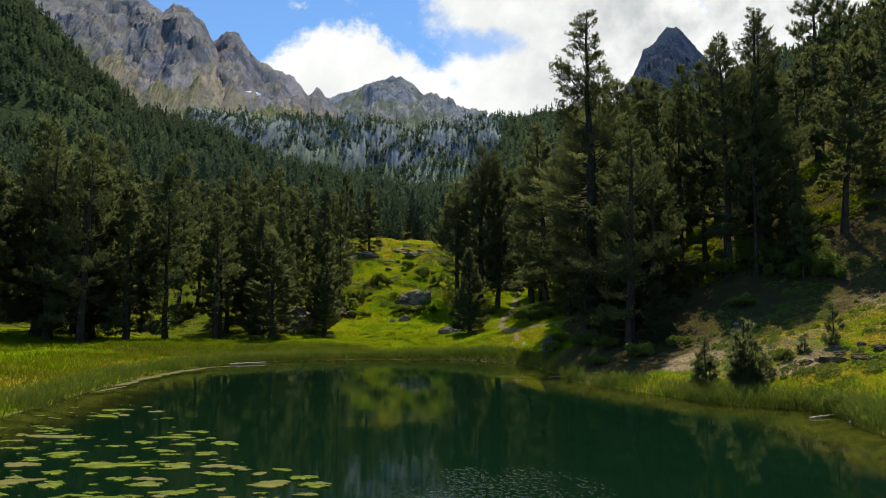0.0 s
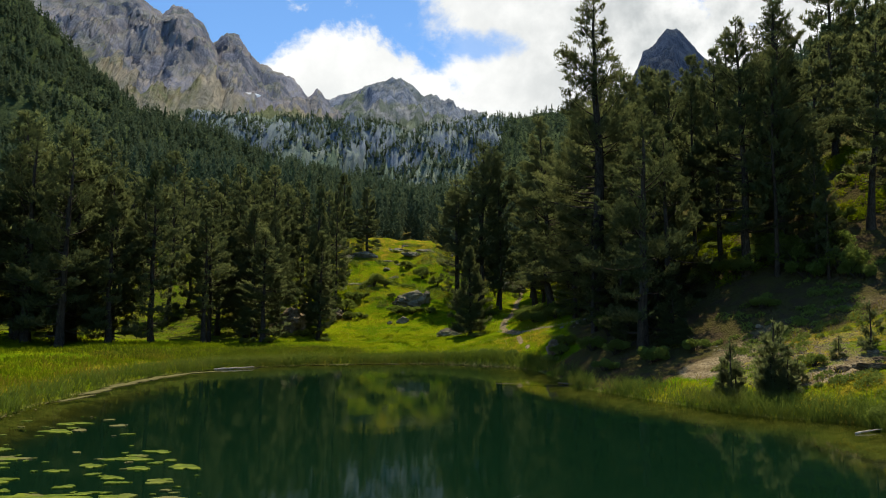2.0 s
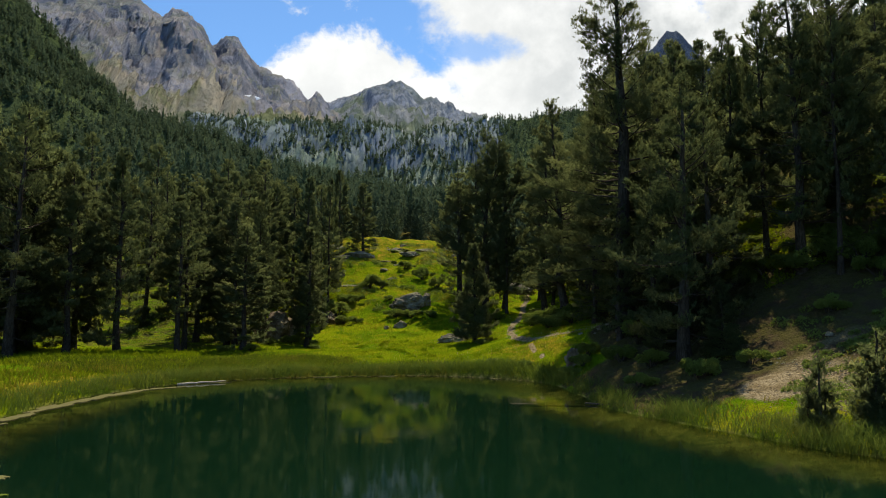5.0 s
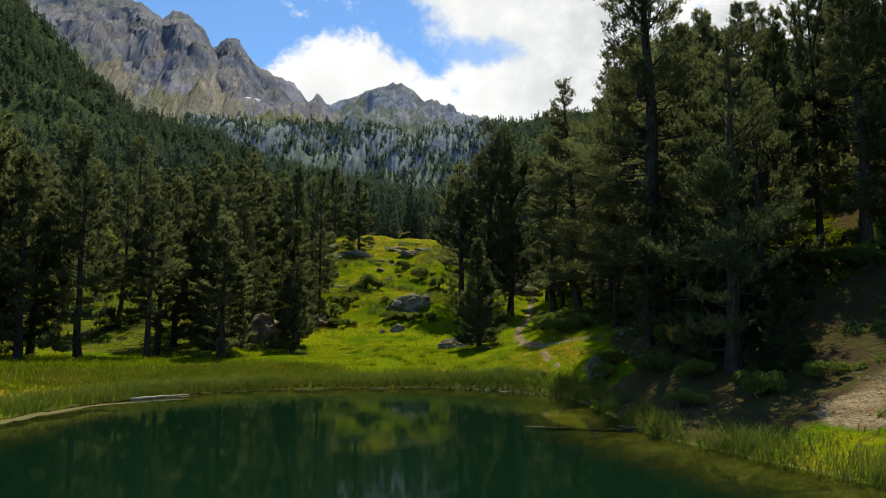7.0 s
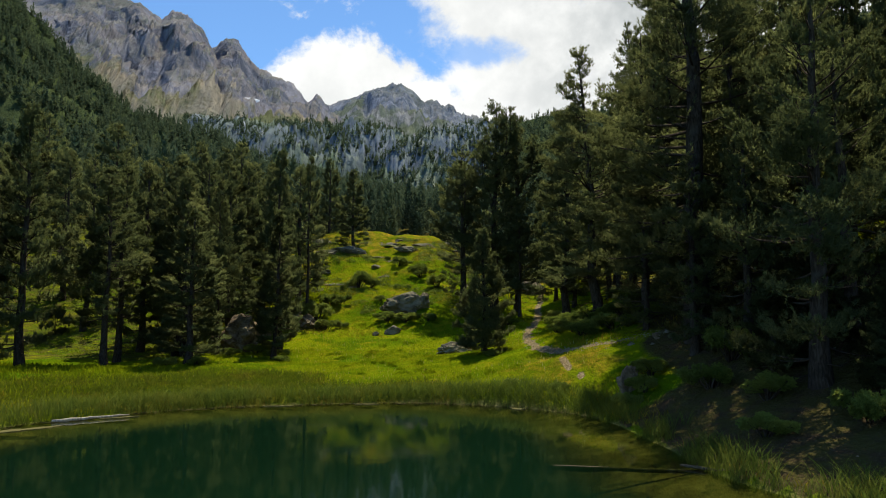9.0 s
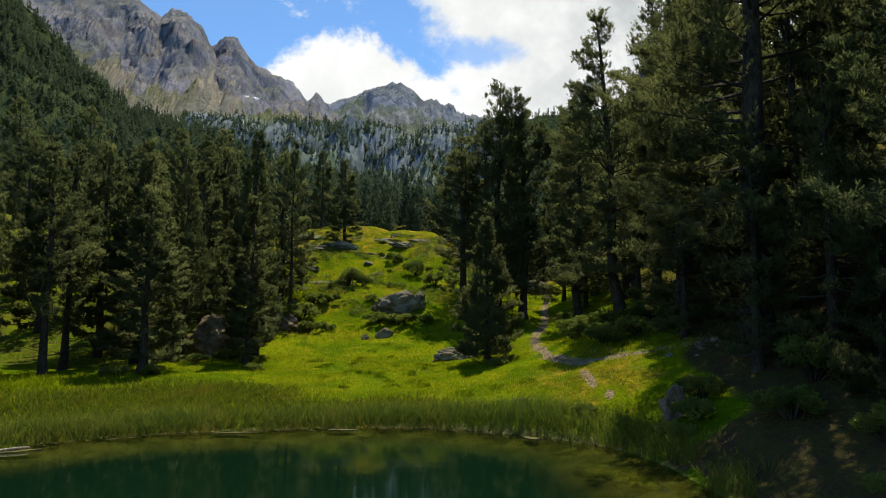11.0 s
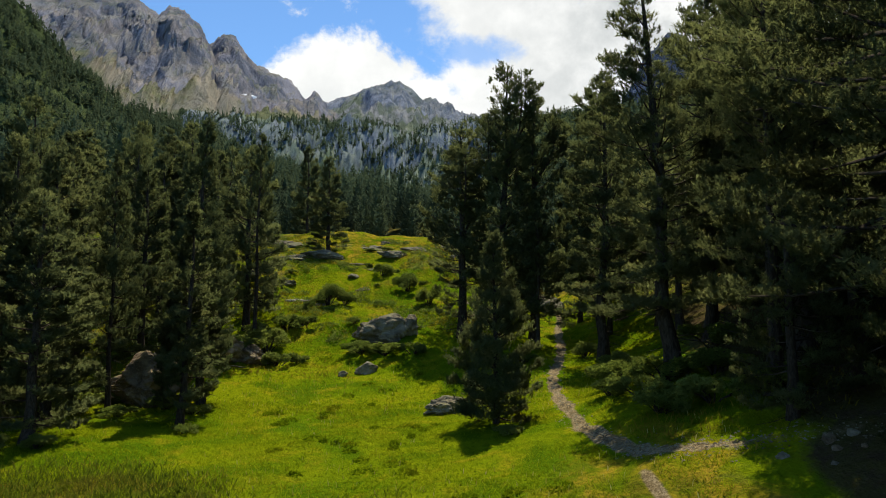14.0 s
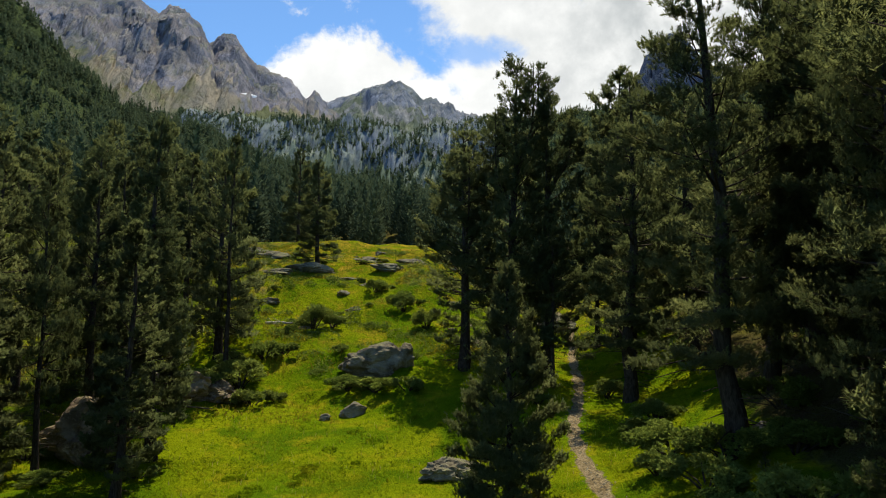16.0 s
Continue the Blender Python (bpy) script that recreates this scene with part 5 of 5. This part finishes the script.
# along the path
for i, (x, y, w, h) in enumerate([(6.6, 50.6, 2.0, 1.0), (7.4, 48.8, 2.2, 1.0), (6.4, 47.6, 1.8, 0.8), (8.6, 48.0, 2.0, 0.9), (6.2, 45.6, 1.6, 0.7), (7.6, 45.6, 1.9, 0.9), (8.8, 44.2, 1.7, 0.9), (6.9, 53.8, 1.8, 0.9),
                                  (9.6, 50.6, 1.9, 1.0), (7.9, 56.0, 1.7, 0.9), (5.8, 49.2, 1.2, 0.6), (10.2, 47.0, 1.6, 0.9), (4.5, 60.4, 1.3, 0.6), (7.6, 61.5, 1.6, 1.0)]):
    bush(i % 3, x, y, w, h, "leafy green shrub along the shaded path", i * 57)
# at the shore under the large pines
for i, (x, y, w, h) in enumerate([(6.3, 36.6, 1.0, 0.6), (6.7, 37.4, 1.2, 0.7), (5.7, 36.3, 0.8, 0.5), (7.4, 34.4, 1.5, 0.8), (7.9, 32.2, 1.3, 0.8), (8.7, 29.6, 1.3, 0.8), (7.0, 30.4, 1.1, 0.6), (8.4, 35.4, 1.6, 1.2), (10.3, 29.2, 1.0, 0.6), (4.1, 38.8, 0.7, 0.35), (2.6, 40.0, 0.6, 0.3)]):
    bush(i % 3, x, y, w, h, "leafy shrub on the shaded shore", i * 83)
bush(1, 12.0, 23.6, 0.8, 0.5, "pale flowering herb clump on the gravel bank", 10)
bush(0, 11.6, 19.4, 0.9, 0.5, "bright green waterside herb clump", 10)
for i, (x, y, w, h) in enumerate([(2.6, 48.2, 0.9, 0.35), (-11.2, 47.8, 1.1, 0.5), (-12.7, 47.8, 1.2, 0.5), (-8.0, 50.7, 0.9, 0.4), (-9.8, 56.6, 1.3, 0.6), (-13.5, 56.0, 1.6, 0.8), (-10.4, 55.2, 1.5, 0.7), (-13.6, 53.4, 1.7, 0.8), (-9.0, 54.4, 1.2, 0.5), (-11.3, 53.2, 1.4, 0.5)]):
    bush(i % 3, x, y, w, h, "low dark shrub at the foot of a pine", i * 41)
for i in range(22):
    x, y = rk.uniform(13.5, 27), rk.uniform(33.5, 42)
    bush(i % 3, x, y, rk.uniform(0.8, 1.7), rk.uniform(0.5, 1.0), "bright leafy shrub among the trunks of the slope", i * 71)
for model in SHRUBS:
    for o in [*model.children, model]:
        bpy.data.objects.remove(o)


def herbs(name, label, places, wide, tall, seed, leaf, mat, per=46):
    """Low leafy clumps that merge into the grass, as one mass."""
    r = np.random.RandomState(seed)
    n = len(places)
    c = np.repeat(places, per, 0)
    w, h = np.repeat(wide, per), np.repeat(tall, per)
    a, q = r.rand(n * per) * 6.28, np.sqrt(r.rand(n * per))
    x, y = c[:, 0] + w * q * np.cos(a), c[:, 1] + w * 0.8 * q * np.sin(a)
    z = height(x, y) + h * (1 - 0.8 * q**2) * (0.4 + 0.6 * r.rand(n * per))
    d = np.stack([np.cos(a) * q, np.sin(a) * q, 0.7 + 0 * a], 1)
    v = tufts(np.stack([x, y, z], 1), d, leaf, leaf * 0.55, 5, r, 0.4, 1.0)
    return tagged(mesh_object(name, v, np.arange(len(v)).reshape(-1, 3), mat), label, "undergrowth", kind="stuff")


hr = np.random.RandomState(91)
hx, hy, _ = meadow_places(700, 92, (-16, 5, 64, 94), lambda x, y, r: grid_noise(x, y, 3.4, 31) > 0.0)
herbs("knoll_heath", "low olive heath clumps over the knoll", np.stack([hx, hy], 1), 0.25 + 0.5 * hr.rand(len(hx)), 0.10 + 0.25 * hr.rand(len(hx)), 93, 0.09, SHRUB)
hx, hy, _ = meadow_places(230, 94, (-14, 7.5, 39, 63), lambda x, y, r: grid_noise(x, y, 2.6, 32) + 0.04 * x > 0.05)
herbs("meadow_herbs", "leafy green herb clumps in the meadow", np.stack([hx, hy], 1), 0.12 + 0.25 * hr.rand(len(hx)), 0.05 + 0.09 * hr.rand(len(hx)), 95, 0.06, GRASS)

hx, hy = 13.5 + 14 * hr.rand(420), 34.0 + 13 * hr.rand(420)
ok = grid_noise(hx, hy, 3.0, 33) > -0.25
hx, hy = hx[ok], hy[ok]
herbs("slope_undergrowth", "bright green ferns and shrubs on the wooded slope", np.stack([hx, hy], 1), 0.3 + 0.5 * hr.rand(len(hx)), 0.15 + 0.35 * hr.rand(len(hx)), 96, 0.10, GRASS)

hx, hy = 9.5 + 10 * hr.rand(420), 20.5 + 11 * hr.rand(420)
ok = (bank(hx, hy) > 0.8) & (grid_noise(hx, hy, 1.7, 34) > -0.15)
hx, hy = hx[ok], hy[ok]
herbs("bank_heath", "low olive-green heath clumps on the eroded bank", np.stack([hx, hy], 1), 0.10 + 0.25 * hr.rand(len(hx)), 0.05 + 0.14 * hr.rand(len(hx)), 97, 0.06, SHRUB)

# ---- more stones ----
OUT = "pale rock outcrop in the grass of the knoll"
boulder("outcrop", "broad shaded rock mound below the lone pine", -8.8, 80.7, (2.9, 1.4, 1.1), 99, turn=8, sink=0.42, jag=0.6, bites=8)
for i, (x, y, a, c, h) in enumerate([(-12.5, 85.0, 4.2, 1.6, 0.9), (-5.0, 84.5, 3.2, 1.4, 0.7), (-3.2, 80.5, 2.6, 1.2, 0.6), (-6.2, 79.0, 2.4, 1.0, 0.5), (-10.5, 78.0, 2.6, 1.0, 0.6), (-1.6, 82.5, 2.6, 1.2, 0.6), (-12.5, 76.0, 2.4, 1.2, 0.6), (-4.5, 73.0, 1.6, 0.8, 0.4), (-14.5, 86.5, 3.4, 1.4, 0.9)]):
    boulder("outcrop", OUT, x, y, (a * 0.8, c * 0.9, h * 0.8), 100 + i, turn=-14 + 9 * i % 28, sink=0.66, tilt=14, jag=0.7, bites=7)
for i, (x, y, s) in enumerate([(-4.1, 60.4, 0.45), (11.3, 18.5, 0.3), (11.0, 18.0, 0.2), (13.6, 23.2, 0.35), (14.3, 22.8, 0.25), (12.8, 29.0, 0.3), (8.6, 49.6, 0.7), (7.9, 50.0, 0.5), (11.2, 47.4, 0.6)]):
    boulder("stone", "pale grey stone half sunk in the ground", x, y, (s, s * 0.75, s * 0.6), 200 + i, turn=37 * i, sink=0.3)
rs = random.Random(15)
for i in range(22):
    x, y, s = rs.uniform(-14, 3), rs.uniform(68, 89), rs.uniform(0.3, 0.9)
    boulder("stone", "weathered stone showing through the knoll's grass", x, y, (s * 1.3, s * 0.8, s * 0.55), 400 + i, turn=rs.uniform(-40, 40), sink=0.55, jag=0.6)
rs = random.Random(5)
for i in range(13):
    t = i / 12
    x, y = 7.4 + 2.2 * t + rs.gauss(0, 0.25), 41.4 - 2.6 * t + rs.gauss(0, 0.35)
    s = rs.uniform(0.12, 0.28)
    boulder("stone", "rough stone in the rocky bank beside the path", x, y, (s, s * 0.8, s * 0.6), 300 + i, BROWN_ROCK if i % 3 else ROCK, 50 * i, 0.45, 0, 0.7)


# ---- pebbles on the gravel ----
def pebbles(name, label, x, y, size, mat, seed):
    r = np.random.RandomState(seed)
    n = len(x)
    oct_v = np.array([[1, 0, 0], [0, 1, 0], [-1, 0, 0], [0, -1, 0], [0, 0, 0.8], [0, 0, -0.6]], float)
    oct_f = np.array([[0, 1, 4], [1, 2, 4], [2, 3, 4], [3, 0, 4], [1, 0, 5], [2, 1, 5], [3, 2, 5], [0, 3, 5]])
    c = np.stack([x, y, height(x, y)], 1)
    a = r.rand(n) * 6.28
    v = oct_v[None] * (0.6 + 0.8 * r.rand(n, 6, 1)) * size[:, None, None] * [1, 0.75, 0.6]
    v = np.stack([v[..., 0] * np.cos(a)[:, None] - v[..., 1] * np.sin(a)[:, None], v[..., 0] * np.sin(a)[:, None] + v[..., 1] * np.cos(a)[:, None], v[..., 2]], -1) + c[:, None]
    f = (oct_f[None] + 6 * np.arange(n)[:, None, None]).reshape(-1, 3)
    return tagged(mesh_object(name, v.reshape(-1, 3), f, mat), label, "gravel", kind="stuff")


pr = np.random.RandomState(15)
q = pr.randint(0, len(TRAIL), 2600)
px, py = TRAIL[q, 0] + pr.normal(size=2600) * 0.17, TRAIL[q, 1] + pr.normal(size=2600) * 0.4
pebbles("path_gravel", "small pale stones strewn along the footpath", px, py, 0.015 + 0.05 * pr.rand(2600) ** 2, ROCK, 16)
px, py = 12.0 + 1.5 * pr.normal(size=2600), 24.8 + 1.2 * pr.normal(size=2600)
ok = bank(px, py) > 1.2
pebbles("bank_gravel", "loose brown and grey stones on the eroded bank", px[ok], py[ok], (0.015 + 0.06 * pr.rand(2600) ** 3)[ok], BROWN_ROCK, 17)


# ---- fallen wood ----
def log(label, a, b, thick, mat, seed, twigs=4):
    """A fallen trunk between two places, with stubs of branches."""
    rng = np.random.RandomState(seed)
    root = new("fallen_log")
    a, b = np.array(a, float), np.array(b, float)
    mid = (a + b) / 2
    root.location = mid
    t = np.linspace(0, 1, 9)[:, None]
    path = a - mid + (b - a) * t + rng.normal(size=(9, 3)) * thick * 0.12
    tv, tf = [], []
    radii = thick * (1 - 0.55 * t[:, 0]) * (1 + 0.08 * rng.normal(size=9))
    radii[0], radii[-1] = radii[0] * 0.75, radii[-1] * 0.6
    base = tube(np.vstack([path[:1], path, path[-1:]]) + 0.0, np.r_[0.004, radii, 0.004], 9, tv, tf, 0)
    trunk = mesh_object("trunk", np.concatenate(tv), np.concatenate(tf), mat, root, True)
    for q in range(twigs):
        s = path[2 + q % 6]
        d = rng.normal(size=3) * [0.6, 0.6, 0.4] + [0, 0, 0.15]
        sv, sf = [], []
        tube([s, s + d * 0.25, s + d * 0.5 + rng.normal(size=3) * 0.05], [thick * 0.25, thick * 0.16, 0.006], 5, sv, sf, 0)
        mesh_object("stub", np.concatenate(sv), np.concatenate(sf), mat, root, True)
    return tagged(root, label, "log")


log("bleached pale log floating beside the reeds", (-10.6, 34.9, 0.05), (-9.0, 36.1, 0.07), 0.055, DEADWOOD, 1, 0)
log("long sunken log lying just under the water", (0.8, 29.95, -0.10), (5.3, 29.35, -0.02), 0.075, SUNKEN, 2, 0)
log("bleached fallen trunk lying in the knoll's grass", (-9.2, 70.6, hz(-9.2, 70.6) + 0.15), (-7.2, 70.4, hz(-7.2, 70.4) + 0.15), 0.10, DEADWOOD, 3, 3)
log("grey dead branch lying at the rocky shore", (10.2, 18.55, 0.02), (10.9, 18.85, 0.06), 0.035, DEADWOOD, 4, 1)
log("grey dead branch at the reed bed", (4.9, 29.6, 0.03), (6.0, 28.6, 0.08), 0.035, SUNKEN, 5, 4)
log("thin pale branch fallen by the boulder", (-11.0, 60.0, hz(-11.0, 60.0) + 0.6), (-8.7, 60.6, hz(-8.7, 60.6) + 0.25), 0.06, SUNKEN, 6, 4)


# ---- drift along the western shore ----
def drift(count, seed):
    r = np.random.RandomState(seed)
    west = SHORE[(SHORE[:, 0] < 2.0) & (SHORE[:, 1] > 14)]
    i = r.randint(0, len(west) - 1, count)
    tt = r.rand(count)[:, None]
    p = west[i] * (1 - tt) + west[i + 1] * tt
    w = west[i + 1] - west[i]
    w /= np.linalg.norm(w, axis=1, keepdims=True) + 1e-9
    nrm = np.stack([w[:, 1], -w[:, 0]], 1)
    p = p + nrm * (0.05 + 0.35 * r.rand(count, 1) ** 2)
    ln, wd = 0.06 + 0.22 * r.rand(count, 1), 0.008 + 0.022 * r.rand(count, 1)
    dirn = w + 0.25 * r.normal(size=(count, 2))
    z = np.full((count, 1), 0.012) + 0.02 * r.rand(count, 1)
    q = [np.hstack([p + dirn * ln * a + nrm * wd * b, z * c]) for a, b, c in ((-1, -0.3, 0.4), (0.2, -1, 1), (1, 0.2, 0.4), (-0.1, 1, 1))]
    v = np.stack(q, 1).reshape(-1, 3)
    ob = mesh_object("shore_drift", v, np.arange(len(v)).reshape(-1, 4), STRAW)
    return tagged(ob, "pale dead stems drifted along the water's edge", "debris", kind="stuff")


drift(260, 19)

# ---- flowers ----
fx, fy, fd = meadow_places(3000, 71, (-13, 7, 39.5, 62), lambda x, y, r: grid_noise(x, y, 3.0, 12) + r.rand(len(x)) > 0.6)
blades("meadow_flowers", "tiny pale yellow flowers in the meadow", fx, fy, 0.14 + 0.1 * rr.rand(len(fx)), 0.012 + 0.014 * rr.rand(len(fx)), 0.3, FLOWER, 72, "flowers")

# ---- snow ----
def snow(u, w, long, wide, turn):
    """A patch of snow lying on the massif where its surface is met in the plan's direction u at the slope w."""
    px, py, pz = MASSIF
    ahead = (px / py - u) ** 2 + ((pz - 3.0) / py - w) ** 2
    i = np.unravel_index(np.argmin(ahead[: int(len(px) / 1.3)]), px.shape)
    bm = bmesh.new()
    n = 14
    r = random.Random(int(long))
    rim = [bm.verts.new((long * math.cos(a * 6.283 / n) * r.uniform(0.6, 1.1), wide * math.sin(a * 6.283 / n) * r.uniform(0.5, 1.1), 0)) for a in range(n)]
    mid = bm.verts.new((0, 0, 4))
    for a in range(n):
        bm.faces.new((mid, rim[a], rim[(a + 1) % n]))
    ob = part("snow_patch", bm, SNOW, None)
    ob.matrix_world = pose(px[i], py[i] - 14, pz[i] + 3, 55, 0, turn)
    return tagged(ob, "small patch of old snow on the rocks", "snow")


snow(-0.281, 0.3125, 22, 12, 10)
snow(-0.160, 0.285, 10, 8, -5)
